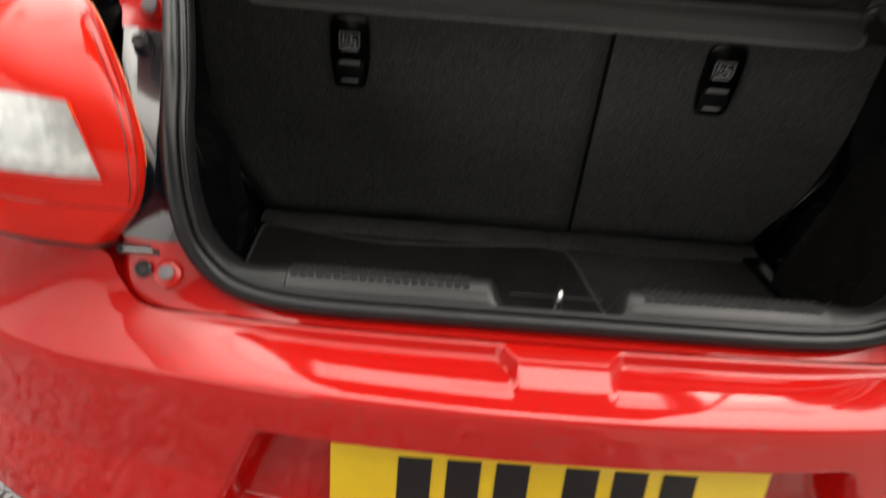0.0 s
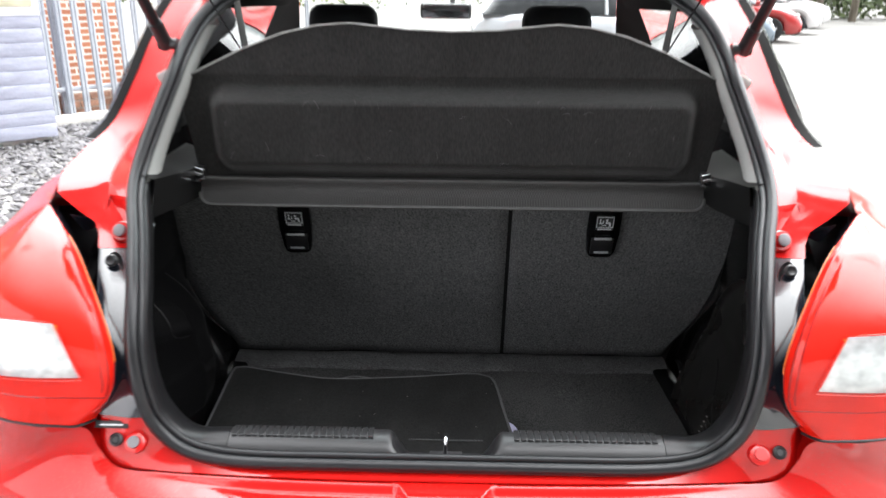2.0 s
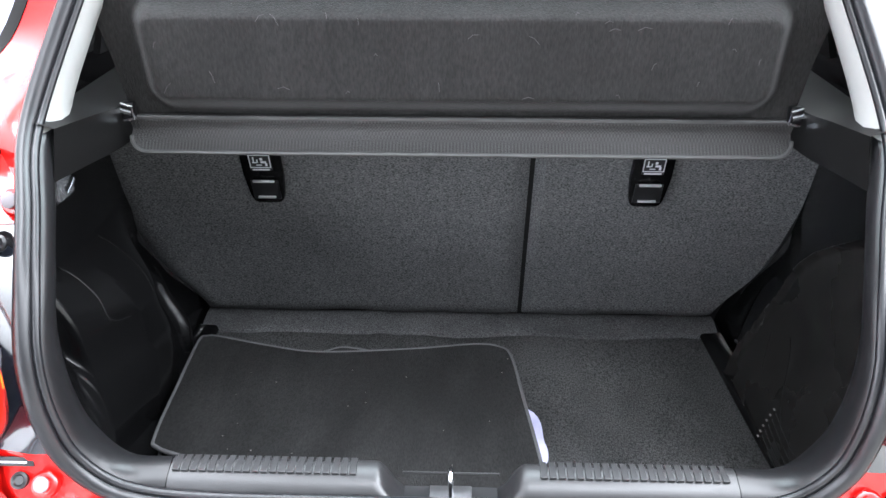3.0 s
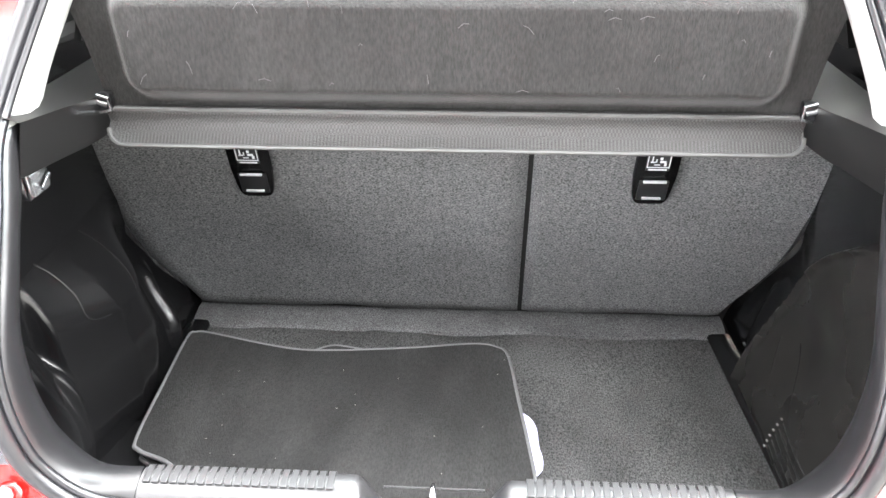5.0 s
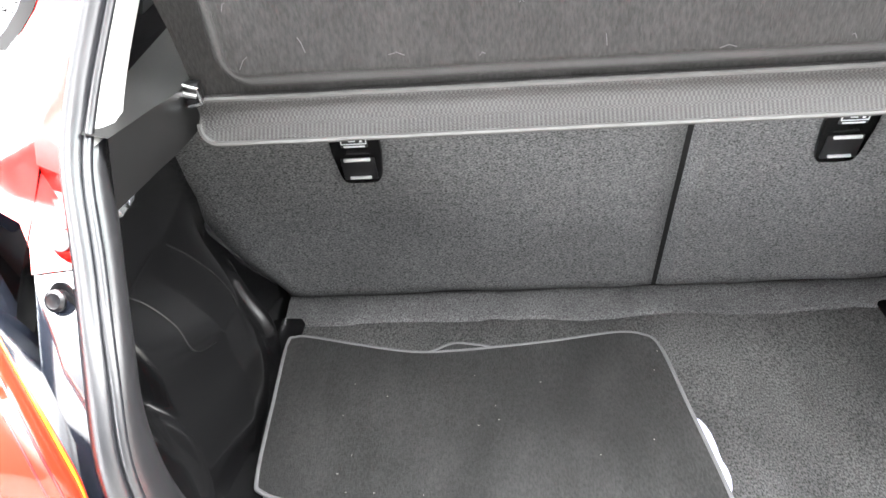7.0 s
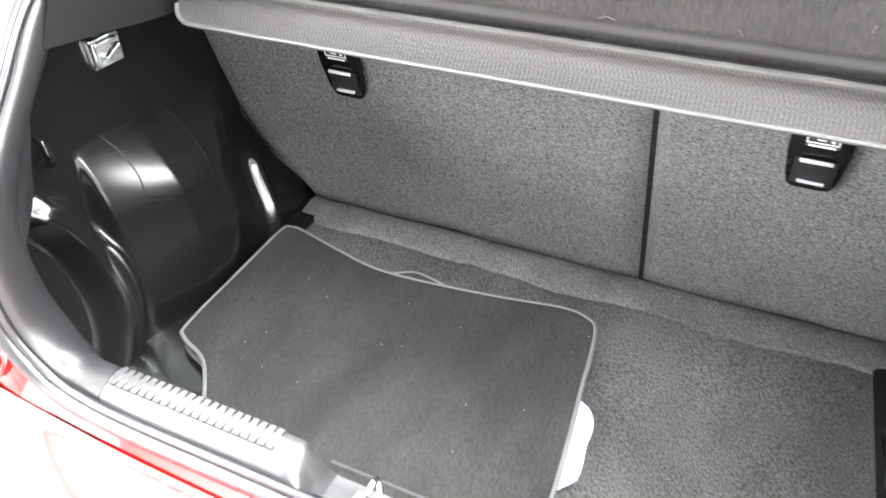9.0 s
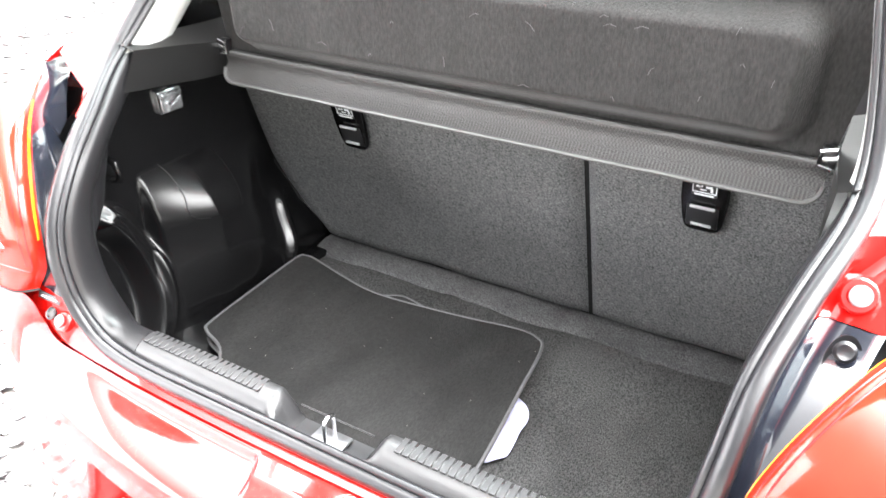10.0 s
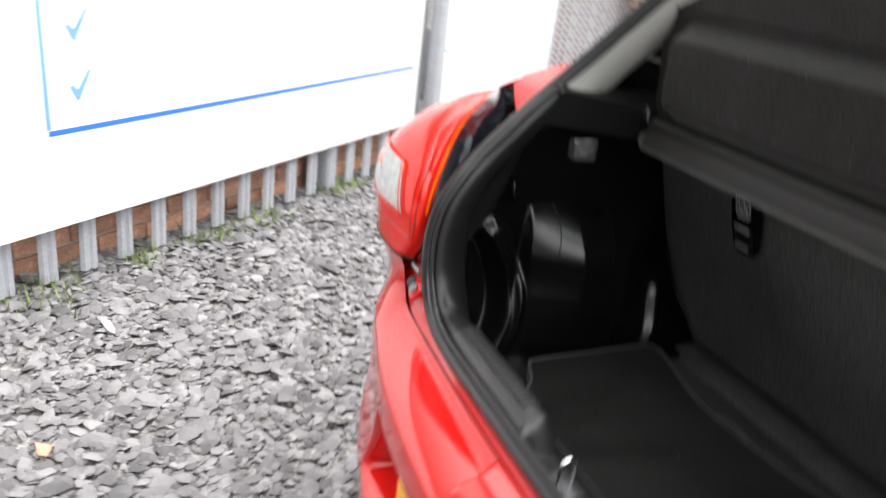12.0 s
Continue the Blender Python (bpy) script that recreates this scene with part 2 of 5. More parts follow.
def mesh_of(name, verts, faces, smooth=True):
    me = bpy.data.meshes.new(name)
    me.from_pydata([tuple(v) for v in verts], [], faces)
    me.update()
    if smooth:
        me.polygons.foreach_set("use_smooth", [True] * len(me.polygons))
    return me


def part(name, data, mat, parent=None, label=""):
    """Link a mesh or bmesh as one object under a thing or a part."""
    if isinstance(data, bmesh.types.BMesh):
        me = bpy.data.meshes.new(name)
        data.to_mesh(me)
        data.free()
        data = me
    if mat is not None and not data.materials:
        data.materials.append(mat)
    ob = new(name, data)
    if parent is not None:
        ob.parent = parent
        if parent.parent is None:
            ob.matrix_parent_inverse = Matrix.Translation(parent.location).inverted()
    if label:
        ob["label"] = label
    return ob


def soft(data, angle=35):
    """Smooth shading with hard edges above an angle, on a mesh."""
    b = bmesh.new()
    b.from_mesh(data)
    for e in b.edges:
        e.smooth = len(e.link_faces) < 2 or e.calc_face_angle(0) < radians(angle)
    for f in b.faces:
        f.smooth = True
    b.to_mesh(data)
    b.free()
    return data


def spline(points, n, closed=False):
    """n points along a Catmull-Rom curve through the control points, evenly in the parameter."""
    p = [Vector(q) for q in points]
    k = len(p)
    out = []
    segs = k if closed else k - 1
    for i in range(n):
        u = segs * i / (n if closed else n - 1)
        j = min(int(u), segs - 1)
        f = u - j
        if closed:
            a, b, c, d = p[(j - 1) % k], p[j % k], p[(j + 1) % k], p[(j + 2) % k]
        else:
            b, c = p[j], p[j + 1]
            a = p[j - 1] if j > 0 else b * 2 - c
            d = p[j + 2] if j + 2 < k else c * 2 - b
        out.append(0.5 * (2 * b + (c - a) * f + (2 * a - 5 * b + 4 * c - d) * f * f + (3 * b - a - 3 * c + d) * f ** 3))
    return out


def grid_mesh(name, rows, closed=False, flip=False, thick=0.0, angle=35):
    """A sheet through rows of points; thick gives it a back."""
    m, n = len(rows), len(rows[0])
    verts = [Vector(v) for r in rows for v in r]
    faces = []
    for i in range(m - 1):
        for j in range(n if closed else n - 1):
            q = (i * n + j, i * n + (j + 1) % n, (i + 1) * n + (j + 1) % n, (i + 1) * n + j)
            faces.append(q[::-1] if flip else q)
    me = mesh_of(name, verts, faces)
    if thick:
        b = bmesh.new()
        b.from_mesh(me)
        b.normal_update()
        bmesh.ops.solidify(b, geom=b.faces[:], thickness=thick)
        b.to_mesh(me)
        b.free()
    return soft(me, angle)


def tube(name, points, r, seg=8, closed=False, cap=True):
    """A round sweep along points; r is one radius or one for each point."""
    p = [Vector(q) for q in points]
    n = len(p)
    rad = r if isinstance(r, (list, tuple)) else [r] * n
    verts, faces = [], []
    side = None
    for i in range(n):
        a = p[(i - 1) % n] if closed or i > 0 else p[i]
        b = p[(i + 1) % n] if closed or i < n - 1 else p[i]
        t = (b - a).normalized()
        if side is None:
            side = t.orthogonal().normalized()
        side = (side - t * side.dot(t)).normalized()
        up = t.cross(side)
        for k in range(seg):
            w = 2 * math.pi * k / seg
            verts.append(p[i] + (side * math.cos(w) + up * math.sin(w)) * rad[i])
    for i in range(n if closed else n - 1):
        for k in range(seg):
            faces.append((i * seg + k, i * seg + (k + 1) % seg, (i + 1) % n * seg + (k + 1) % seg, (i + 1) % n * seg + k))
    if cap and not closed:
        faces.append(tuple(range(seg))[::-1])
        faces.append(tuple((n - 1) * seg + k for k in range(seg)))
    return soft(mesh_of(name, verts, faces), 50)


def box(name, size, at=(0, 0, 0), bevel=0.0, turn=None, seg=2):
    b = bmesh.new()
    bmesh.ops.create_cube(b, size=1)
    bmesh.ops.scale(b, vec=size, verts=b.verts)
    if bevel:
        bmesh.ops.bevel(b, geom=b.edges[:], offset=bevel, segments=seg, affect="EDGES", profile=0.5)
    if turn is not None:
        bmesh.ops.transform(b, matrix=turn.to_4x4(), verts=b.verts)
    bmesh.ops.translate(b, vec=at, verts=b.verts)
    me = bpy.data.meshes.new(name)
    b.to_mesh(me)
    b.free()
    return soft(me, 40)


def disc_stack(name, rings, axis="z", at=(0, 0, 0), seg=24, turn=None):
    """A turned shape from (radius, height) rings."""
    verts, faces = [], []
    for r, h in rings:
        for k in range(seg):
            w = 2 * math.pi * k / seg
            c, s = r * math.cos(w), r * math.sin(w)
            verts.append(Vector({"z": (c, s, h), "y": (c, h, s), "x": (h, c, s)}[axis]))
    m = len(rings)
    for i in range(m - 1):
        for k in range(seg):
            faces.append((i * seg + k, i * seg + (k + 1) % seg, (i + 1) * seg + (k + 1) % seg, (i + 1) * seg + k))
    faces.append(tuple(range(seg)))
    faces.append(tuple((m - 1) * seg + k for k in range(seg)))
    if turn is not None:
        verts = [turn @ v for v in verts]
    verts = [v + Vector(at) for v in verts]
    me = mesh_of(name, verts, faces)
    b = bmesh.new()
    b.from_mesh(me)
    bmesh.ops.recalc_face_normals(b, faces=b.faces)
    b.to_mesh(me)
    b.free()
    return soft(me, 40)


def slab(name, outline, height, bevel=0.0, seg=2):
    """An outline in the xy plane, given a height upwards from z 0."""
    b = bmesh.new()
    vs = [b.verts.new((p[0], p[1], 0)) for p in outline]
    f = b.faces.new(vs)
    r = bmesh.ops.extrude_face_region(b, geom=[f])
    bmesh.ops.translate(b, vec=(0, 0, height), verts=[v for v in r["geom"] if isinstance(v, bmesh.types.BMVert)])
    bmesh.ops.recalc_face_normals(b, faces=b.faces)
    if bevel:
        bmesh.ops.bevel(b, geom=[e for e in b.edges if e.calc_face_angle(0) > radians(50)], offset=bevel, segments=seg, affect="EDGES", profile=0.5)
    me = bpy.data.meshes.new(name)
    b.to_mesh(me)
    b.free()
    return soft(me, 40)


def moved(me, m):
    me.transform(m)
    return me


def step(a, b, x):
    t = min(max((x - a) / (b - a), 0), 1)
    return t * t * (3 - 2 * t)


def half_curve(points, x):
    """Piecewise value y of sorted (x, y) points."""
    for (a, va), (b, vb) in zip(points, points[1:]):
        if x <= b:
            t = min(max((x - a) / (b - a), 0), 1)
            return va + (vb - va) * t
    return points[-1][1]


def mirrored(points):
    """A full loop side from a half one: left to right through the middle."""
    return [Vector((-p[0], p[1], p[2])) for p in points[::-1]] + [Vector(p) for p in points[1:]]


# ---- ground ----
def sheet(name, x0, x1, y0, y1, z, mat, label, category):
    n = 40
    rows = [[(x0 + (x1 - x0) * j / n, y0 + (y1 - y0) * i / n, z) for j in range(n + 1)] for i in range(n + 1)]
    ob = part(name, grid_mesh(name, rows), mat)
    return tagged(ob, label, category, kind="structure")


sheet("ground", -600, 600, -400, 800, -0.012, TARMAC, "pale dusty tarmac of a car yard", "ground")

# ---- the car ----
car = tagged(empty("hatchback_car", (0, 1.9, 0)), "red hatchback with its tailgate open, parked on slate gravel", "car")


SEAL_Y = [(0.667, 0.114), (0.70, 0.119), (0.76, 0.119), (0.81, 0.121), (0.865, 0.138), (0.90, 0.156), (0.95, 0.206), (1.0, 0.275), (1.05, 0.335), (1.10, 0.385), (1.2, 0.47), (1.25, 0.52), (1.3, 0.565), (1.37, 0.637)]


def seal_y(z):
    return half_curve(SEAL_Y, z)


# half of the boot opening, from the middle of the sill to the middle of the roof: x, z
OPENING = [(0, 0.667), (0.15, 0.667), (0.29, 0.668), (0.365, 0.677), (0.41, 0.697), (0.44, 0.735), (0.452, 0.775), (0.459, 0.82), (0.465, 0.87), (0.472, 0.925), (0.490, 0.98), (0.513, 1.035), (0.516, 1.08), (0.505, 1.14), (0.49, 1.20), (0.48, 1.25), (0.458, 1.30), (0.418, 1.34), (0.36, 1.36), (0.2, 1.368), (0, 1.37)]
# the outer edge of the panel round it, matched to the same steps
PANEL_A = [(0, 0.093, 0.657), (0.15, 0.094, 0.657), (0.29, 0.097, 0.658), (0.37, 0.1, 0.659), (0.43, 0.102, 0.661), (0.48, 0.106, 0.668), (0.512, 0.115, 0.70), (0.510, 0.150, 0.765), (0.530, 0.215, 0.835), (0.562, 0.250, 0.905)]
PANEL_B = [(0.60, 0.272, 0.97), (0.638, 0.33, 1.04), (0.645, 0.43, 1.07), (0.62, 0.52, 1.11), (0.589, 0.56, 1.18), (0.565, 0.60, 1.25), (0.545, 0.645, 1.305), (0.51, 0.69, 1.36), (0.44, 0.715, 1.39), (0.23, 0.727, 1.405), (0, 0.73, 1.41)]
NL = 73
inner_half = spline([(x, seal_y(z), z) for x, z in OPENING], NL)
outer_half = spline(PANEL_A + PANEL_B, NL)


def opening_at(grow, deep):
    """The opening's half curve, made smaller by grow and moved into the car by deep."""
    c = Vector((0, 0, 1.02))
    out = []
    for i, p in enumerate(inner_half):
        a, b = inner_half[max(i - 1, 0)], inner_half[min(i + 1, NL - 1)]
        t = b - a
        nrm = Vector((-t.z, 0, t.x)).normalized()
        q = p + nrm * grow
        out.append(Vector((max(q.x, 0), p.y + deep, q.z)))
    return out


# channel beside the lamps: share of each step that ends at a free edge instead of the body side
def channel(i):
    return step(21.5, 24.5, i) * (1 - step(36.4, 39.2, i))


def panel_row(f):
    rows = []
    for i, (p, q) in enumerate(zip(inner_half, outer_half)):
        v = p.lerp(q, f)
        fold = min(f / 0.45, (1 - f) / 0.55) * half_curve([(0.9, 0.0), (0.96, 0.030), (1.0, 0.040), (1.12, 0.034), (1.25, 0.026), (1.38, 0.010)], v.z)
        wide = Vector((v.x, v.y + fold, v.z - fold * 0.2))
        deep = 0.050 * step(0.72, 0.93, p.z)
        x = half_curve([(0, 0), (0.06, 0.005), (0.15, 0.010), (0.25, 0.015), (1, 0.068)], f)
        y = half_curve([(0, 0), (0.06, 0.45), (0.15, 0.88), (0.25, 1.0), (1, 0.72)], f) * deep
        slim = Vector((p.x + x, p.y + y, p.z - 0.25 * y))
        rows.append(wide.lerp(slim, channel(i)))
    return rows


fr = [0, 0.06, 0.15, 0.3, 0.38, 0.45, 0.52, 0.6, 0.75, 0.88, 0.96, 1]
tuck = []
for i, (p, v) in enumerate(zip(inner_half, panel_row(1))):
    k = step(1.0, 0.9, v.z) * step(0.3, 0.45, v.x)
    low = v + Vector((0.06 * k, 0.03 * k + 0.004, -0.02 - 0.03 * k))
    high = v + Vector((-0.004, 0.030, -0.004)) * step(1.36, 1.30, v.z) + Vector((0, 0.01, 0))
    t = low.lerp(high, step(0.90, 0.98, v.z))
    tuck.append(t.lerp(v + Vector((0.006, 0.045, 0)), channel(i)))
panel_rows = [panel_row(f) for f in fr] + [tuck]
G0, G1 = 24, 35


def above(row, z, n=8):
    """The top part of a line of points, from where it crosses the height z."""
    k = next((i for i in range(len(row) - 1) if row[i + 1].z > z), len(row) - 2)
    a, b = row[k], row[k + 1]
    f = min(max((z - a.z) / max(b.z - a.z, 1e-6), 0), 0.95)
    pts = [a.lerp(b, f)] + row[k + 1:]
    out = []
    for i in range(n + 1):
        t = i / n * (len(pts) - 1)
        j = min(int(t), len(pts) - 2)
        out.append(pts[j].lerp(pts[j + 1], t - j))
    return out


part("rear_panel", grid_mesh("rear_panel", [mirrored(r[:G0 + 1]) for r in panel_rows], flip=True), RED, car)
part("rear_panel", grid_mesh("rear_panel", [r[G1:] + [Vector((-v.x, v.y, v.z)) for v in r[G1:][::-1][1:]] for r in panel_rows], flip=True, angle=22), RED, car)
# satin black drain panels beside the lamps
for s in (-1, 1):
    rows = [[(s * v.x, v.y, v.z) for v in panel_row(f)[G0:G1 + 1]] for f in (0, 0.01, 0.03)]
    part("rear_panel", grid_mesh("rear_panel", rows, flip=s > 0), RED, car)
    rows = []
    for f, dy in ((0.01, 0.004), (0.02, -0.001), (0.08, -0.003), (0.15, -0.003), (0.3, -0.003), (0.35, -0.003), (0.5, -0.003), (0.7, -0.003), (0.88, -0.003), (0.97, 0.0), (1.02, 0.006), (1.05, 0.035)):
        rows.append([(s * v.x, v.y + dy, v.z) for v in panel_row(f)[G0:G1 + 1]])
    part("drain_foot", grid_mesh("drain_foot", [[(s * v.x, v.y - 0.003, v.z + 0.001) for v in above(r[14:G0 + 1], 0.742)] for r in panel_rows[1:-1]], flip=s > 0), GUTTER, car, "satin black plastic foot of the drain panel")
    gutter = part("drain_panel", grid_mesh("drain_panel", rows, flip=s > 0, thick=0.003), GUTTER, car, "satin black plastic beside the tail lamp")
    # black sheets that close the gap behind the lamp
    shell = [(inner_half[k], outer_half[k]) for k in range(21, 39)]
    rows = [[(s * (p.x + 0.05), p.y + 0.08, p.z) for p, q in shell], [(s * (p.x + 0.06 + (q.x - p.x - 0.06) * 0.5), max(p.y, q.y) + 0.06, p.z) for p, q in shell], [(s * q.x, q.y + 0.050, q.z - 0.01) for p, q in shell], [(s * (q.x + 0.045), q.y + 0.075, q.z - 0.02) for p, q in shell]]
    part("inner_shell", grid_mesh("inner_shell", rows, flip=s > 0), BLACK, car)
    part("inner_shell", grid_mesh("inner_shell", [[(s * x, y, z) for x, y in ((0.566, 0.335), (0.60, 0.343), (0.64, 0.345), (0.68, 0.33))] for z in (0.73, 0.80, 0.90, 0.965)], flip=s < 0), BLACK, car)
    # small plate below the pillar foot
    part("foot_plate", grid_mesh("foot_plate", [[(s * 0.618, 0.318, 0.995), (s * 0.585, 0.326, 0.985), (s * 0.558, 0.330, 0.978)], [(s * 0.600, 0.325, 0.965), (s * 0.580, 0.330, 0.960), (s * 0.562, 0.333, 0.962)]], flip=s > 0, thick=0.002), GUTTER, car)
    fill = [(0.645, 0.118), (0.70, 0.122), (0.74, 0.140), (0.77, 0.165)]
    part("corner_filler", grid_mesh("corner_filler", [[(s * x, y, z) for x in (0.470, 0.50, 0.53, 0.56, 0.60)] for z, y in fill], flip=s < 0), RED, car)
    # hollow with a bolt
    hx, hy, hz = 0.522 * s, 0.250, 0.940
    nrm = Vector((0.1 * s, -0.85, 0.5)).normalized()
    q = Vector((0, 0, 1)).rotation_difference(nrm).to_matrix()
    part("bolt_hollow", disc_stack("bolt_hollow", [(0.017, 0.0), (0.017, 0.003), (0.013, 0.001), (0.010, -0.004)], at=(hx, hy - 0.006, hz - 0.01), turn=q @ Matrix.Diagonal((0.9, 1.5, 1))), BLACK, gutter)
    part("bolt", disc_stack("bolt", [(0.010, 0), (0.010, 0.003), (0.007, 0.005), (0.005, 0.004)], at=(hx, hy - 0.010, hz + 0.004), turn=q), RUBBER, gutter)
    part("bolt", disc_stack("bolt", [(0.009, 0), (0.009, 0.005), (0.006, 0.007)], at=(0.485 * s, 0.128, 0.742), turn=q), BLACK, gutter)
    # stops, plugs and bolts on the red panel
    part("rubber_stop", disc_stack("rubber_stop", [(0.017, -0.004), (0.017, 0.004), (0.015, 0.006), (0.0105, 0.006), (0.0100, 0.010), (0.008, 0.012)], at=(0.521 * s, 0.289, 0.975), turn=q), RED, car)
    part("stop_pad", disc_stack("stop_pad", [(0.0100, 0), (0.0100, 0.004), (0.008, 0.005)], at=Vector((0.521 * s, 0.289, 0.975)) + nrm * 0.0105, turn=q), PAD, car)
    up = Vector((0, -0.75, 0.66)).normalized()
    qu = Vector((0, 0, 1)).rotation_difference(up).to_matrix()
    part("plug", disc_stack("plug", [(0.0155, -0.004), (0.0155, 0.004), (0.013, 0.006), (0.0095, 0.006), (0.009, 0.009)], at=(0.461 * s, 0.108, 0.704), turn=qu), RED, car)
    if s < 0:
        part("plug_pad", disc_stack("plug_pad", [(0.009, 0), (0.009, 0.003), (0.007, 0.004)], at=Vector((0.461 * s, 0.108, 0.704)) + up * 0.0085, turn=qu), PAD, car)
    part("bolt", disc_stack("bolt", [(0.010, -0.002), (0.010, 0.002), (0.007, 0.003), (0.005, 0.001)], at=(0.490 * s, 0.108, 0.709), turn=qu), BLACK, car)
label = part("sticker", box("sticker", (0.05, 0.002, 0.011), (-0.497, 0.116, 0.73), 0.0005, Euler((radians(-25), 0, 0)).to_matrix()), BLACK, car, "small black sticker with pale print")
part("print_bar", box("print_bar", (0.034, 0.001, 0.0018), (-0.497, 0.1147, 0.73), 0, Euler((radians(-25), 0, 0)).to_matrix()), PRINT, label)

# rubber seal round the opening

def whole_loop(half):
    full = mirrored(half)          # left top ... middle sill ... right top
    return full[:-1]


loopA = whole_loop(opening_at(0.007, -0.006)[:])
seal = part("door_seal", tube("door_seal", loopA, 0.0105, 10, closed=True), RUBBER, car, "black rubber seal round the boot opening")
part("seal_lip", tube("seal_lip", whole_loop(opening_at(0.020, -0.002)), 0.005, 8, closed=True), RUBBER, seal)

# jamb trim inside the seal: dark below, pale above
def jamb_row(grow, deep, sill_y, sill_z):
    """One line along the jamb, which runs over into the sill's profile at its foot."""
    out = []
    for v in opening_at(grow, deep):
        k = 1 - step(0.335, 0.430, v.x) if v.z < 0.80 else 0.0
        out.append(Vector((v.x, v.y + (sill_y - v.y) * k, v.z + (sill_z - v.z) * k)))
    return out


JAMB_LINES = ((0.018, 0.0, 0.117, 0.684), (0.022, 0.005, 0.122, 0.692), (0.025, 0.012, 0.129, 0.698), (0.025, 0.026, 0.141, 0.7025), (0.021, 0.040, 0.152, 0.7048), (0.014, 0.054, 0.160, 0.702), (-0.002, 0.066, 0.165, 0.688), (-0.030, 0.076, 0.170, 0.63), (-0.085, 0.082, 0.176, 0.54))
jamb_lines = [jamb_row(*q) for q in JAMB_LINES]
j0 = opening_at(0.018, 0.0)
SEAM = 9
SEAM_X = jamb_lines[3][SEAM].x
for s in (-1, 1):
    part("jamb_trim", grid_mesh("jamb_trim", [[(s * v.x, v.y, v.z) for v in r[SEAM:41]] for r in jamb_lines], flip=s > 0), JAMB, car, "smooth black trim inside the seal")
for s in (-1, 1):
    rows = [[(s * v.x, v.y, v.z) for v in r[40:58]] for r in (j0, opening_at(0.024, 0.012), opening_at(0.028, 0.04), opening_at(0.024, 0.07), opening_at(0.012, 0.10), opening_at(-0.02, 0.13))]
    part("pillar_trim", grid_mesh("pillar_trim", rows, flip=s > 0), PALE, car, "pale grey pillar trim")
rows = [[v for v in mirrored(r[57:])] for r in (j0, opening_at(0.022, 0.012), opening_at(0.022, 0.04))]
rr = [[Vector((-v.x, v.y, v.z)) for v in r[57:]] + [v for v in r[57:][::-1][1:]] for r in (j0, opening_at(0.022, 0.012), opening_at(0.020, 0.05))]
part("header_trim", grid_mesh("header_trim", rr, flip=False), PALE, car, "pale grey trim under the roof edge")

# ---- bumper ----
SHOULDER = [(0, -0.004, 0.620), (0.12, -0.001, 0.620), (0.3, 0.014, 0.619), (0.47, 0.050, 0.613), (0.62, 0.094, 0.608), (0.742, 0.165, 0.612), (0.808, 0.255, 0.622), (0.835, 0.37, 0.64)]
TOPEDGE = [(0, 0.090, 0.655), (0.15, 0.091, 0.655), (0.3, 0.094, 0.656), (0.42, 0.100, 0.658), (0.490, 0.104, 0.663), (0.517, 0.106, 0.695), (0.532, 0.100, 0.733), (0.60, 0.084, 0.745), (0.69, 0.112, 0.760), (0.765, 0.205, 0.772), (0.798, 0.37, 0.782)]
NB = 241
sh_half = spline(SHOULDER, NB)
# the top edge, at the same width as the shoulder over the middle
dense = spline(TOPEDGE, 2001)
i0 = next(i for i, p in enumerate(sh_half) if p.x >= 0.40)
k0 = next(k for k, p in enumerate(dense) if p.x >= sh_half[i0].x)
te_half = []
for i, p in enumerate(sh_half):
    k = next(k for k, q in enumerate(dense) if q.x >= p.x - 1e-6) if i < i0 else k0 + round((2000 - k0) * (i - i0) / (NB - 1 - i0))
    te_half.append(Vector((p.x if i < i0 else dense[k].x, dense[k].y, dense[k].z)))
shoulder, topedge = mirrored(sh_half), mirrored(te_half)
nb = len(shoulder)


def outward(i):
    a, b = shoulder[max(i - 1, 0)], shoulder[min(i + 1, nb - 1)]
    t = b - a
    return Vector((t.y, -t.x, 0)).normalized()


rows = []
# the bumper's top: a lip, a small step down, then a smooth slope to the shoulder
top_steps = [(0.0, 0.0), (0.03, 0.0), (0.05, -0.002), (0.07, -0.006), (0.09, -0.0095), (0.11, -0.0105), (0.14, -0.0105), (0.18, -0.0098), (0.22, -0.0085), (0.26, -0.0072), (0.30, -0.006), (0.34, -0.0048), (0.38, -0.0037), (0.44, -0.0021), (0.5, -0.0008), (0.56, 0.0003), (0.62, 0.0012), (0.7, 0.002), (0.78, 0.0024), (0.85, 0.0024), (0.9, 0.0020), (0.94, 0.0014), (0.97, 0.0008), (0.99, 0.0001), (1.0, -0.0006)]
for f, dz in top_steps:
    r = []
    for i in range(nb):
        p = topedge[i].lerp(shoulder[i], f)
        mid = 1 - step(0.40, 0.52, abs(p.x))
        side = math.sin(math.pi * f) * 0.004 * (1 - mid)
        v = p + Vector((0, 0, dz * (1 - step(0.24, 0.47, abs(p.x))))) + outward(i) * side
        # grip tab: the lip runs out level over the middle, then drops to the shoulder
        wide = half_curve([(0, 0.076), (0.36, 0.057), (1, 0.052)], f)
        m = 1 - step(wide - 0.0045, wide + 0.0045, abs(shoulder[i].x))
        if m > 0 and f < 0.97:
            level = topedge[i].z + 0.0012
            tab = half_curve([(0, level), (0.36, level - 0.001), (0.40, level - 0.004), (0.90, 0.6215), (1, shoulder[i].z)], f)
            v.z += m * (max(tab, v.z) - v.z)
        r.append(v)
    rows.append(r)
NF = 120
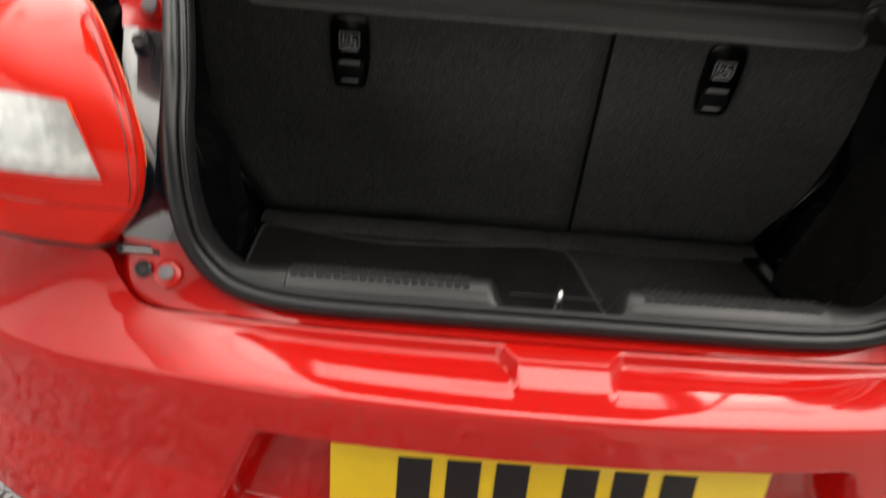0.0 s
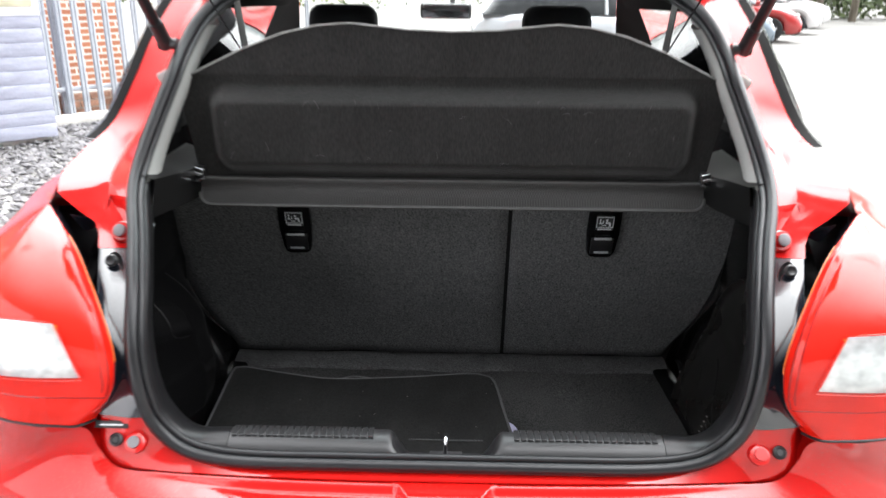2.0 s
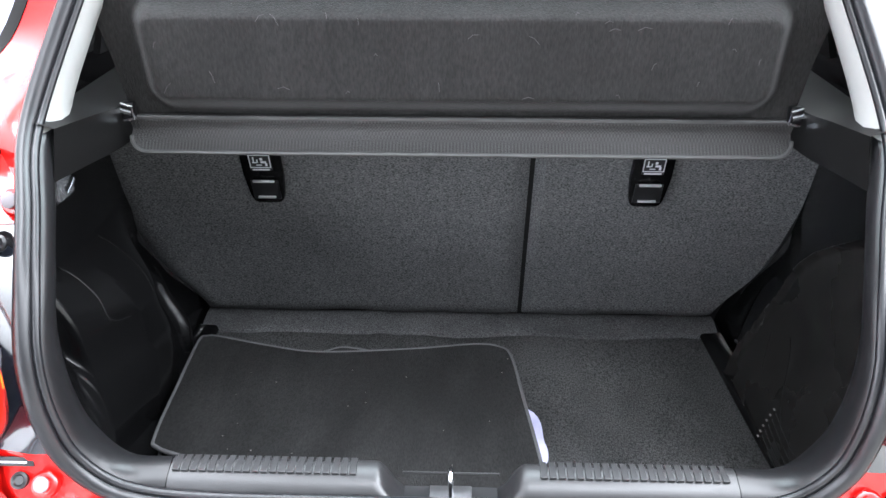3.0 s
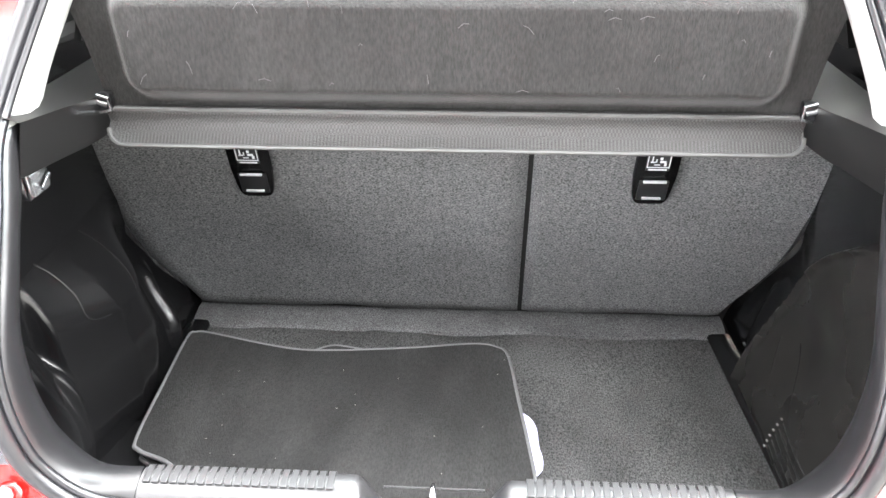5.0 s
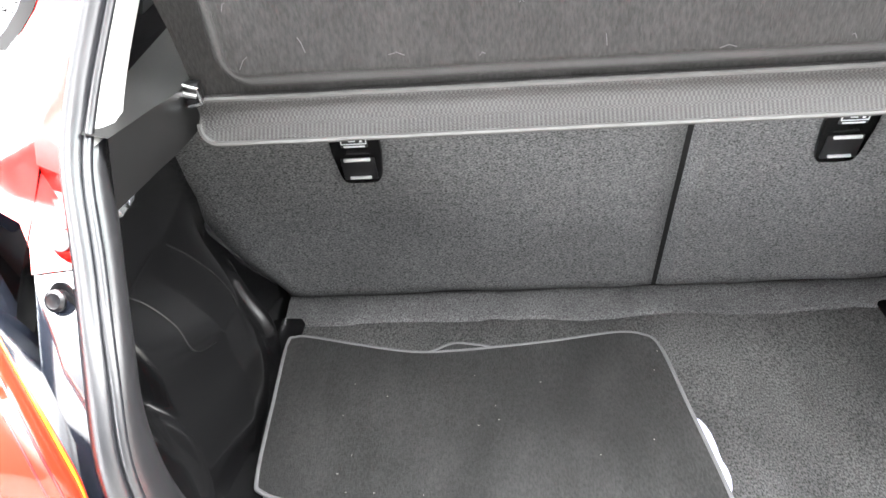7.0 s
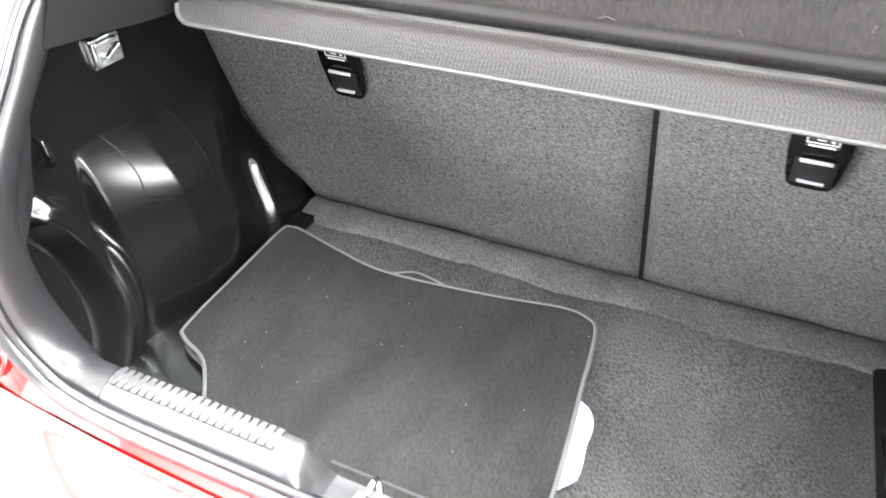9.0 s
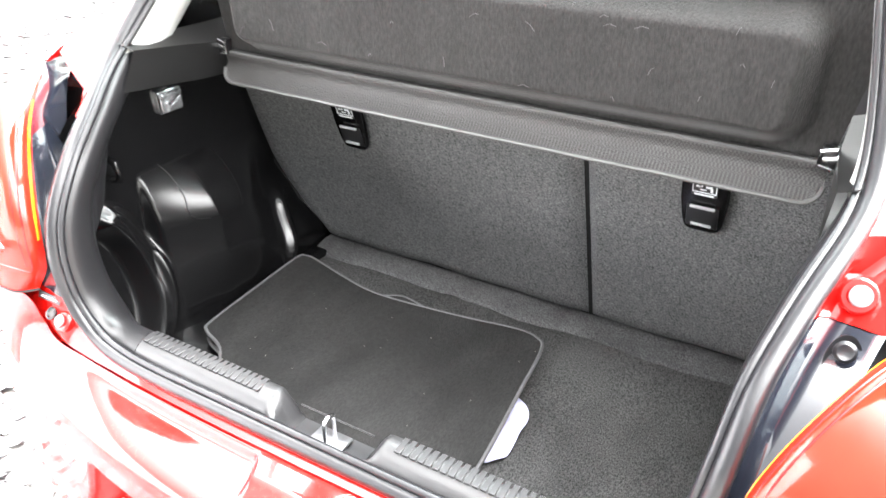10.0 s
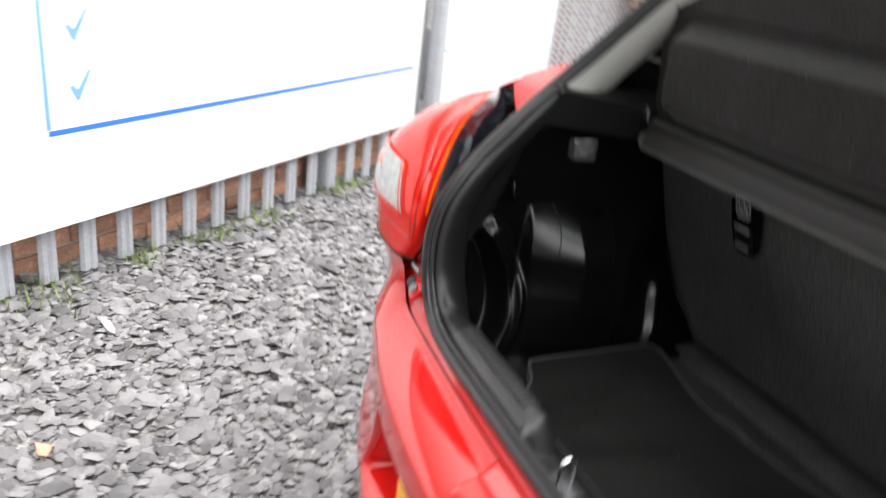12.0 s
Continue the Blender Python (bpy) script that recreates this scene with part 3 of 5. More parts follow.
for k in range(1, NF + 1):
    f = k / NF
    r = []
    for i in range(nb):
        p = shoulder[i]
        z = p.z + (0.215 - p.z) * f
        n = half_curve([(0, 0), (0.01, 0.0015), (0.05, 0.003), (0.15, 0.003), (0.35, 0.002), (0.55, 0.012), (0.66, 0.014), (0.74, 0.0), (0.86, -0.03), (1, -0.09)], f)
        v = p + outward(i) * n
        v.z = z
        # hollow for the plate
        wz = 0.335 + (0.56 - z) * 0.42
        m = (1 - step(wz - 0.024, wz + 0.012, abs(p.x))) * step(0.392, 0.415, z) * (1 - step(0.543, 0.563, z))
        v.y += m * (0.062 if abs(p.x) < 0.5 else 0)
        r.append(v)
    rows.append(r)
bumper = part("rear_bumper", grid_mesh("rear_bumper", rows, flip=False, angle=42), DIRTYRED, car, "glossy red painted rear bumper with road dirt")

# number plate
PY, PZ = 0.036, 0.484
plate = part("number_plate", box("number_plate", (0.52, 0.006, 0.108), (0, PY, PZ), 0.002), YELLOW, bumper, "yellow reflective number plate")
xs = -0.18
for k in range(6):
    if k == 3:
        xs += 0.024
    part("plate_bar", box("plate_bar", (0.040, 0.002, 0.072), (xs + 0.02, PY - 0.0032, PZ + 0.006), 0.0), BLACK, plate)
    xs += 0.058
strip = part("plate_strip", box("plate_strip", (0.295, 0.001, 0.012), (0, PY - 0.0030, PZ - 0.043), 0.0), BLUE, plate, "blue dealer strip")
for bx, bw in ((-0.06, 0.05), (0.0, 0.04), (0.07, 0.07)):
    part("print_bar", box("print_bar", (bw, 0.001, 0.005), (bx, PY - 0.0036, PZ - 0.043), 0.0), PRINT, strip)

# ---- tail lamps ----
LAMP = [
    [(0.522, 0.119, 0.738), (0.492, 0.122, 0.782), (0.481, 0.122, 0.838), (0.495, 0.138, 0.888), (0.528, 0.171, 0.946), (0.565, 0.212, 0.986), (0.632, 0.287, 1.021)],
    [(0.532, 0.100, 0.741), (0.490, 0.104, 0.785), (0.479, 0.104, 0.840), (0.490, 0.117, 0.892), (0.521, 0.152, 0.950), (0.558, 0.195, 0.990), (0.632, 0.285, 1.021)],
    [(0.552, 0.089, 0.744), (0.509, 0.092, 0.79), (0.502, 0.088, 0.843), (0.512, 0.102, 0.903), (0.543, 0.140, 0.962), (0.580, 0.190, 0.997), (0.632, 0.284, 1.020)],
    [(0.630, 0.084, 0.755), (0.61, 0.078, 0.80), (0.605, 0.076, 0.857), (0.607, 0.093, 0.924), (0.615, 0.145, 0.974), (0.625, 0.212, 1.004), (0.633, 0.284, 1.020)],
    [(0.705, 0.118, 0.765), (0.705, 0.108, 0.81), (0.698, 0.106, 0.865), (0.683, 0.126, 0.925), (0.665, 0.178, 0.970), (0.648, 0.237, 1.001), (0.634, 0.285, 1.019)],
    [(0.764, 0.200, 0.774), (0.768, 0.195, 0.82), (0.760, 0.195, 0.88), (0.738, 0.205, 0.935), (0.708, 0.238, 0.972), (0.672, 0.272, 1.0), (0.635, 0.287, 1.019)],
    [(0.800, 0.370, 0.784), (0.812, 0.390, 0.85), (0.802, 0.400, 0.915), (0.762, 0.390, 0.962), (0.720, 0.370, 0.99), (0.675, 0.335, 1.01), (0.636, 0.292, 1.020)],
]
LR, LC = 31, 37
cols = [spline(c, LR) for c in LAMP]
lamp_grid = [spline([cols[k][i] for k in range(len(cols))], LC) for i in range(LR)]


def lamp_at(u, v):
    i, j = min(u * (LC - 1), LC - 1.001), min(v * (LR - 1), LR - 1.001)
    a, b = int(i), int(j)
    f, g = i - a, j - b
    return lamp_grid[b][a].lerp(lamp_grid[b][a + 1], f).lerp(lamp_grid[b + 1][a].lerp(lamp_grid[b + 1][a + 1], f), g)


def lamp_patch(u0, u1, v0, v1, lift, s, slant=0.0, n=14, lean=0.0):
    rows = []
    for i in range(n + 1):
        v = i / n
        r = []
        for j in range(n + 1):
            u = u0 + lean * (v - 0.3) + (u1 - u0 - lean * (v - 0.3)) * j / n
            vv = v0 + (v1 - v0) * v + slant * (j / n)
            p = lamp_at(u, vv)
            d = (lamp_at(u + 0.01, vv) - p).cross(lamp_at(u, vv + 0.01) - p).normalized()
            if d.dot(p - Vector((0.66, 0.26, 0.86))) < 0:
                d = -d
            p = p + d * lift
            r.append((s * p.x, p.y, p.z))
        rows.append(r)
    return rows


for s in (-1, 1):
    rows = [[(s * v.x, v.y, v.z) for v in r] for r in lamp_grid]
    lamp = part("tail_lamp", grid_mesh("tail_lamp", rows, flip=s < 0), LENS, car, "red tail lamp with a clear indicator window")
    part("reflector", grid_mesh("reflector", lamp_patch(0.375, 0.665, 0.275, 0.478, 0.002, s, -0.030, lean=0.042), flip=s < 0, thick=0.001), REFLECTOR, lamp, "silvery faceted reflector")
    for u, v, m, r in ((0.655, 0.365, AMBER, 0.008), (0.555, 0.385, AMBER, 0.007)):
        p = lamp_at(u, v)
        part("bulb", disc_stack("bulb", [(r * 0.4, -0.003), (r, 0), (r * 0.9, 0.003), (r * 0.5, 0.005)], axis="y", at=(s * p.x, p.y - 0.0035, p.z), seg=14), m, lamp)
    part("clear_cover", grid_mesh("clear_cover", lamp_patch(0.37, 0.67, 0.27, 0.483, 0.007, s, -0.030, lean=0.042), flip=s < 0), CLEAR, lamp).visible_shadow = False
    rim = lamp_patch(0.37, 0.67, 0.27, 0.483, 0.007, s, -0.030, 10, 0.042)
    ring = rim[0][:-1] + [r[-1] for r in rim[:-1]] + rim[-1][::-1][:-1] + [r[0] for r in rim[::-1]][:-1]
    part("window_rim", tube("window_rim", ring, 0.0009, 6, closed=True), LENS, lamp)
    part("amber_corner", grid_mesh("amber_corner", lamp_patch(0.396, 0.405, 0.42, 0.475, 0.0015, s), flip=s < 0, thick=0.001), AMBER, lamp)
    part("amber_edge", grid_mesh("amber_edge", lamp_patch(0.045, 0.075, 0.32, 0.86, 0.0015, s), flip=s < 0, thick=0.001), AMBER, lamp, "amber edge of the lamp")
    # moulded seams round the lens
    for uu in (0.225, 0.285):
        seam = [lamp_at(uu, 0.17 + 0.70 * k / 30) for k in range(31)] if uu < 0.25 else [lamp_at(uu, 0.19 + 0.60 * k / 30) for k in range(31)]
        part("lens_seam", tube("lens_seam", [(s * v.x, v.y + 0.0006, v.z) for v in seam], 0.0012, 6), DEEPRED, lamp)
    low = [lamp_at(0.225 + 0.68 * k / 30, 0.16) for k in range(31)]
    part("lens_seam", tube("lens_seam", [(s * v.x, v.y + 0.0006, v.z) for v in low], 0.0012, 6), DEEPRED, lamp)
    part("lamp_housing", grid_mesh("lamp_housing", [[(s * (c[0].x + dx), c[0].y + dy, c[0].z) for c in lamp_grid] for dx, dy in ((0.001, 0.0005), (0.005, 0.008), (0.030, 0.052), (0.058, 0.100))], flip=s > 0), GUTTER, lamp)
    part("lamp_gasket", tube("lamp_gasket", [(s * v.x, v.y, v.z - 0.002) for v in lamp_grid[0]], 0.0022, 6), BLACK, lamp)

# ---- body sides, roof and front ----
SIDE0 = [(0.800, 0.37, 0.784), (0.812, 0.39, 0.85), (0.802, 0.40, 0.915), (0.762, 0.39, 0.962), (0.72, 0.37, 0.99), (0.675, 0.335, 1.01), (0.633, 0.288, 1.021), (0.638, 0.331, 1.0405), (0.645, 0.43, 1.0705)]
SIDE1 = [(0.815, 0.55, 0.785), (0.832, 0.55, 0.85), (0.826, 0.55, 0.92), (0.795, 0.55, 0.965), (0.765, 0.55, 0.995), (0.73, 0.55, 1.015), (0.70, 0.55, 1.035), (0.682, 0.555, 1.048), (0.662, 0.56, 1.064)]
SIDE2 = [(0.83, 0.9, 0.77), (0.845, 0.9, 0.84), (0.838, 0.9, 0.90), (0.815, 0.9, 0.95), (0.79, 0.9, 0.975), (0.765, 0.9, 0.992), (0.745, 0.9, 1.003), (0.74, 0.9, 1.008), (0.735, 0.9, 1.012)]
SIDE3 = [(0.83, 2.0, 0.74), (0.845, 2.0, 0.80), (0.842, 2.0, 0.85), (0.832, 2.0, 0.89), (0.815, 2.0, 0.92), (0.795, 2.0, 0.94), (0.775, 2.0, 0.95), (0.767, 2.0, 0.953), (0.76, 2.0, 0.955)]
SIDE4 = [(0.80, 3.1, 0.68), (0.82, 3.1, 0.73), (0.82, 3.1, 0.77), (0.80, 3.1, 0.81), (0.77, 3.1, 0.84), (0.74, 3.1, 0.855), (0.71, 3.1, 0.865), (0.70, 3.1, 0.868), (0.69, 3.1, 0.87)]
SIDE5 = [(0.66, 3.7, 0.60), (0.68, 3.68, 0.64), (0.68, 3.66, 0.68), (0.65, 3.63, 0.71), (0.62, 3.6, 0.73), (0.60, 3.57, 0.745), (0.58, 3.55, 0.755), (0.57, 3.53, 0.758), (0.56, 3.52, 0.76)]
side_rows = [spline(r, 22) for r in (SIDE0, SIDE1, SIDE2, SIDE3, SIDE4, SIDE5)]
side_cols = [spline([r[k] for r in side_rows], 48) for k in range(22)]


def low_edge(y):
    z = 0.21
    for c in (0.65, 3.08):
        if abs(y - c) < 0.345:
            z = max(z, 0.29 + math.sqrt(0.345 ** 2 - (y - c) ** 2))
    return z


for s in (-1, 1):
    rows = [[(s * c[i].x, c[i].y, c[i].z) for c in side_cols] for i in range(48)]
    part("quarter_panel", grid_mesh("quarter_panel", rows, flip=s > 0), RED, car)
    part("inner_lining", grid_mesh("inner_lining", [[(s * x, y, z) for y in (0.80, 1.05, 1.30, 1.60)] for x, z in ((0.70, 0.85), (0.70, 0.98), (0.705, 1.02), (0.72, 1.034))], flip=s < 0), PILLAR, car)
    base = side_cols[0]
    rows = []
    for i in range(97):
        t = i / 96
        y = 0.36 + t * 3.30
        k = min(int(t * 46.999), 46)
        p = spline([(0.834, 0, 0.70), (0.845, 0, 0.74), (0.848, 0, 0.72), (0.84, 0, 0.70), (0.83, 0, 0.68), (0.80, 0, 0.66), (0.68, 0, 0.60)], 97)[i]
        zt = half_curve([(0.36, 0.785), (0.55, 0.786), (0.9, 0.772), (2.0, 0.742), (3.1, 0.682), (3.68, 0.602)], y)
        xt = half_curve([(0.36, 0.80), (0.55, 0.816), (0.9, 0.831), (2.0, 0.831), (3.1, 0.80), (3.68, 0.665)], y)
        zb = low_edge(y)
        r = []
        for j in range(9):
            f = j / 8
            z = zt + (zb - zt) * f
            x = xt + (p.x - xt) * step(0, 0.35, f) - 0.05 * step(0.45, 0.2, z)
            r.append((s * x, y, z))
        rows.append(r)
    part("body_side", grid_mesh("body_side", rows, flip=s < 0), RED, car)
    # side glass and pillars: from belt to roof rail
    belt = [c for c in spline([(0.668, 0.54, 1.062), (0.692, 0.66, 1.050), (0.735, 0.9, 1.015), (0.76, 1.5, 0.985), (0.765, 2.0, 0.958), (0.74, 2.65, 0.925)], 40)]
    rail = [c for c in spline([(0.558, 0.755, 1.345), (0.556, 0.86, 1.380), (0.555, 1.0, 1.405), (0.56, 1.5, 1.43), (0.55, 1.9, 1.41), (0.70, 2.6, 0.96)], 40)]
    rows = [[Vector((s * b.x, b.y, b.z)).lerp(Vector((s * r.x, r.y, r.z)), f) + Vector((s * 0.02 * math.sin(math.pi * f), 0, 0)) for b, r in zip(belt, rail)] for f in (0, 0.25, 0.5, 0.75, 1)]
    part("side_window", grid_mesh("side_window", rows, flip=s < 0), TINT, car, "tinted side glass").visible_shadow = False
    for f0, f1 in ((0.42, 0.47), (0.80, 1.0)):
        i0, i1 = int(f0 * 39), max(int(f1 * 39), int(f0 * 39) + 1)
        part("window_pillar", grid_mesh("window_pillar", [[v + Vector((s * 0.004, 0, 0)) for v in r[i0:i1 + 1]] for r in rows], flip=s < 0, thick=0.004), PILLAR, car)
    part("door_card", grid_mesh("door_card", [[(s * (b.x - 0.05), b.y, b.z) for b in belt[6:]], [(s * 0.70, b.y, 0.70) for b in belt[6:]], [(s * 0.70, b.y, 0.30) for b in belt[6:]]]), PLASTIC, car)
    # quarter glass edge strip behind the red pillar
    edge = outer_half[45:61]
    sheet_of = lambda offs: [[(s * (v.x + dx), v.y + dy, v.z + dz) for v in edge] for dx, dy, dz in offs]
    part("glass_edge", grid_mesh("glass_edge", sheet_of(((0.001, -0.001, 0), (0.012, 0.002, 0), (0.023, 0.008, 0))), flip=s < 0), PILLAR, car)
    part("quarter_glass", grid_mesh("quarter_glass", sheet_of(((0.023, 0.008, 0), (0.029, 0.020, 0), (0.036, 0.050, 0), (0.044, 0.15, 0), (0.058, 0.34, 0))), flip=s < 0), DARKGLASS, car)

roof_sec = [(0.73, 1.41), (0.85, 1.437), (1.1, 1.458), (1.5, 1.465), (1.85, 1.445), (1.95, 1.425)]
rows = []
for y, z in roof_sec:
    r = []
    for j in range(21):
        f = -1 + j / 10
        w = half_curve([(0.73, 0.535), (1.0, 0.56), (1.5, 0.565), (1.95, 0.552)], y)
        r.append((f * w, y - 0.06 * abs(f) ** 3 * (1 if y < 0.9 else 0), z - 0.045 * abs(f) ** 3.2))
    rows.append(r)
part("roof", grid_mesh("roof", rows), RED, car)
part("headliner", grid_mesh("headliner", [[(p[0] * 0.96, p[1] + (0.02 if i == 0 else 0), p[2] - 0.03) for p in r] for i, r in enumerate(rows)], flip=True), PALE, car)
wrows = []
for f in (0, 0.25, 0.5, 0.75, 1):
    wrows.append([((1 - 2 * j / 16) * (0.54 + 0.15 * f), 1.95 + 0.72 * f - 0.10 * (1 - abs(1 - 2 * j / 16) ** 2) * 0 + 0.10 * (1 - (1 - 2 * j / 16) ** 2), 1.42 - 0.47 * f) for j in range(17)])
part("windscreen", grid_mesh("windscreen", wrows), CLEAR, car, "clear windscreen").visible_shadow = False
hood = [[((1 - 2 * j / 16) * w, y + 0.12 * (1 - (1 - 2 * j / 16) ** 2), z + 0.03 * (1 - (1 - 2 * j / 16) ** 2)) for j in range(17)] for y, z, w in ((2.66, 0.94, 0.72), (2.9, 0.91, 0.71), (3.2, 0.86, 0.68), (3.5, 0.77, 0.58), (3.62, 0.70, 0.56), (3.70, 0.55, 0.62), (3.72, 0.35, 0.62), (3.62, 0.22, 0.60))]
part("bonnet", grid_mesh("bonnet", hood, flip=True), RED, car)
part("dashboard", box("dashboard", (1.3, 0.4, 0.22), (0, 2.5, 0.86), 0.05), PLASTIC, car)
part("cabin_floor", box("cabin_floor", (1.36, 2.9, 0.04), (0, 2.0, 0.26), 0.0), FLOORCARPET, car)
part("underbody", box("underbody", (1.30, 0.55, 0.06), (0, 0.42, 0.30), 0.01), BLACK, car)

# wheels
def wheel(parent, at, s, r=0.30):
    w = part("wheel", disc_stack("wheel", [(r * 0.62, -0.085), (r * 0.9, -0.095), (r * 0.985, -0.075), (r, -0.04), (r, 0.04), (r * 0.985, 0.075), (r * 0.9, 0.095), (r * 0.62, 0.085)], axis="x", at=at, seg=36), TYRE, parent)
    part("rim", disc_stack("rim", [(r * 0.64, s * 0.070), (r * 0.64, s * 0.090), (r * 0.58, s * 0.088), (r * 0.54, s * 0.05), (0.02, s * 0.045)], axis="x", at=at, seg=36), BLACK, w)
    for k in range(5):
        a = 2 * math.pi * k / 5
        q = Matrix.Rotation(a, 3, "X")
        me = box("spoke", (0.02, r * 0.20, r * 0.56), (0, 0, 0), 0.008)
        me.transform(Matrix.Translation(at) @ q.to_4x4() @ Matrix.Translation((s * 0.08, 0, r * 0.30)))
        part("spoke", me, CHROME, w)
    part("hub_cap", disc_stack("hub_cap", [(0.045, s * 0.06), (0.045, s * 0.094), (0.03, s * 0.10)], axis="x", at=at, seg=18), CHROME, w)
    return w


for y in (0.65, 3.08):
    for s in (-1, 1):
        wheel(car, (s * 0.745, y, 0.30), s)
        part("wheel_liner", grid_mesh("wheel_liner", [[(s * x, y + 0.35 * math.cos(a * math.pi / 16), 0.29 + 0.35 * math.sin(a * math.pi / 16)) for a in range(17)] for x in (0.835, 0.60)], flip=s < 0), BLACK, car)

# ---- open tailgate ----
HINGE = Vector((0, 0.71, 1.425))
TA = radians(29)


def gate(x, d, h):
    """A point of the raised tailgate: d along it from the hinge, h above its inner face."""
    return Vector((x, HINGE.y - d * math.cos(TA) - h * math.sin(TA) * -0.0 + h * math.sin(TA), HINGE.z + d * math.sin(TA) + h * math.cos(TA)))


GATE_W = [(0, 0.50), (0.10, 0.535), (0.3, 0.575), (0.5, 0.61), (0.7, 0.575), (0.85, 0.54), (0.98, 0.50)]


def gate_sheet(h0, crown, d0, d1, inset, n=18):
    rows = []
    for i in range(n + 1):
        d = d0 + (d1 - d0) * i / n
        w = half_curve(GATE_W, d) - inset
        rows.append([gate(w * (-1 + 2 * j / 20), d, h0 + crown * (1 - (-1 + 2 * j / 20) ** 2) * (0.6 + 0.4 * math.sin(math.pi * d))) for j in range(21)])
    return rows


tailgate = part("tailgate", grid_mesh("tailgate", gate_sheet(0.075, 0.05, 0.50, 0.98, 0.0), thick=-0.012), RED, car, "raised red tailgate overhead")
part("gate_glass", grid_mesh("gate_glass", gate_sheet(0.070, 0.05, 0.10, 0.50, 0.06)), TINT, tailgate).visible_shadow = False
part("spoiler", grid_mesh("spoiler", gate_sheet(0.06, 0.05, -0.03, 0.10, 0.0), thick=-0.03), RED, tailgate)
part("gate_lining", grid_mesh("gate_lining", gate_sheet(0.015, 0.03, 0.48, 0.95, 0.07), flip=True, thick=0.02), PLASTIC, tailgate)
for s in (-1, 1):
    rows = []
    for i in range(19):
        d = 0.98 * i / 18
        w = half_curve(GATE_W, d)
        rows.append([gate(s * (w - 0.09), d, 0.07), gate(s * (w - 0.085), d, 0.01), gate(s * (w - 0.02), d, 0.0), gate(s * w, d, 0.03), gate(s * w, d, 0.08)])
    part("gate_frame", grid_mesh("gate_frame", rows, flip=s > 0), RED, tailgate)
part("gate_frame", grid_mesh("gate_frame", [[gate(-0.5 + j * 0.1, d, h) for j in range(11)] for d, h in ((0.02, 0.10), (0.01, 0.02), (0.05, 0.0), (0.12, 0.01), (0.14, 0.07))]), RED, tailgate)
part("gate_frame", grid_mesh("gate_frame", [[gate(-0.5 + j * 0.1, d, h) for j in range(11)] for d, h in ((0.90, 0.02), (0.95, 0.0), (0.985, 0.03), (0.985, 0.09))]), RED, tailgate)
for s in (-1, 1):
    hinge = part("hinge", box("hinge", (0.022, 0.05, 0.03), (s * 0.30 + (0.0 if s < 0 else 0.0), 0.70, 1.402), 0.004), RED, tailgate)
    base = Vector((s * 0.507, 0.520, 1.250))
    end = Vector((s * 0.56, 0.15, 1.72))
    d = end - base
    strut = part("gas_strut", tube("gas_strut", [base + d * 0.07, base + d * 0.62], 0.0095, 12), BLACK, car, "black gas strut holding the tailgate")
    part("rod", tube("rod", [base + d * 0.62, end], 0.004, 8), CHROME, strut)
    part("ball_joint", tube("ball_joint", [base + Vector((s * 0.012, 0, 0)), base - Vector((s * 0.022, 0.0, 0.0))], 0.010, 12), BLACK, strut)
    part("end_cap", tube("end_cap", [base - d * 0.01, base + d * 0.08], 0.0125, 12), BLACK, strut)
part("rain_channel", grid_mesh("rain_channel", [[(x, y + (0.05 * abs(x / 0.53) ** 3) * -0.4, z - 0.03 * abs(x / 0.53) ** 3) for x in [-0.53 + k * 0.053 for k in range(21)]] for y, z in ((0.725, 1.400), (0.715, 1.412), (0.69, 1.418), (0.665, 1.425), (0.66, 1.47))], flip=True), RED, car)
# wiring gaiter and washer hose at the roof edge
gp = spline([(-0.235, 0.60, 1.378), (-0.20, 0.60, 1.392), (-0.14, 0.61, 1.396), (-0.08, 0.62, 1.402), (-0.06, 0.60, 1.43)], 60)
part("cable_gaiter", tube("cable_gaiter", gp, [0.0085 + 0.0016 * math.sin(i * 1.6) for i in range(60)], 12), RUBBER, tailgate, "ribbed black cable gaiter")
part("washer_hose", tube("washer_hose", spline([(0.19, 0.62, 1.378), (0.17, 0.61, 1.396), (0.10, 0.61, 1.402), (0.07, 0.60, 1.43)], 20), 0.005, 8), BLACK, tailgate)

# ---- boot interior ----
def seat_y(z):
    return 0.762 - 0.32 * (z - 0.525)


FLOOR_Z = 0.506
rows = []
for i in range(25):
    y = 0.17 + 0.60 * i / 24
    r = []
    for j in range(41):
        f = -1 + j / 20
        w = 0.535 - 0.05 * step(0.3, 0.72, y)
        z = FLOOR_Z + 0.003 * noise.noise(Vector((f * 3, y * 6, 0.3))) 
        r.append((f * w, y, z))
    rows.append(r)
part("boot_floor", grid_mesh("boot_floor", rows), FLOORCARPET, car, "dark carpet on the boot floor")
rows = []
for z, dy in ((0.504, -0.046), (0.509, -0.043), (0.512, -0.034), (0.5145, -0.022), (0.517, -0.010), (0.519, 0.0), (0.518, 0.02)):
    front = step(-0.005, -0.04, dy)
    rows.append([(-0.505 + j * 0.0101, 0.762 + dy + front * (0.009 * noise.noise(Vector((j * 0.07, 1, 2))) + 0.003 * noise.noise(Vector((j * 0.35, 4, 2)))), z + 0.002 + 0.0025 * noise.noise(Vector((j * 0.16, dy * 60, 5)))) for j in range(101)])
part("carpet_flap", grid_mesh("carpet_flap", rows), FLAP, car, "grey carpet flap below the seat backs")


def corner_bead(y, z, proud):
    """The upright rounded bead where each side trim meets the seat back."""
    return proud * math.exp(-((y - 0.656 - 0.33 * (z - 0.542)) / 0.016) ** 2) * step(0.672, 0.630, z)


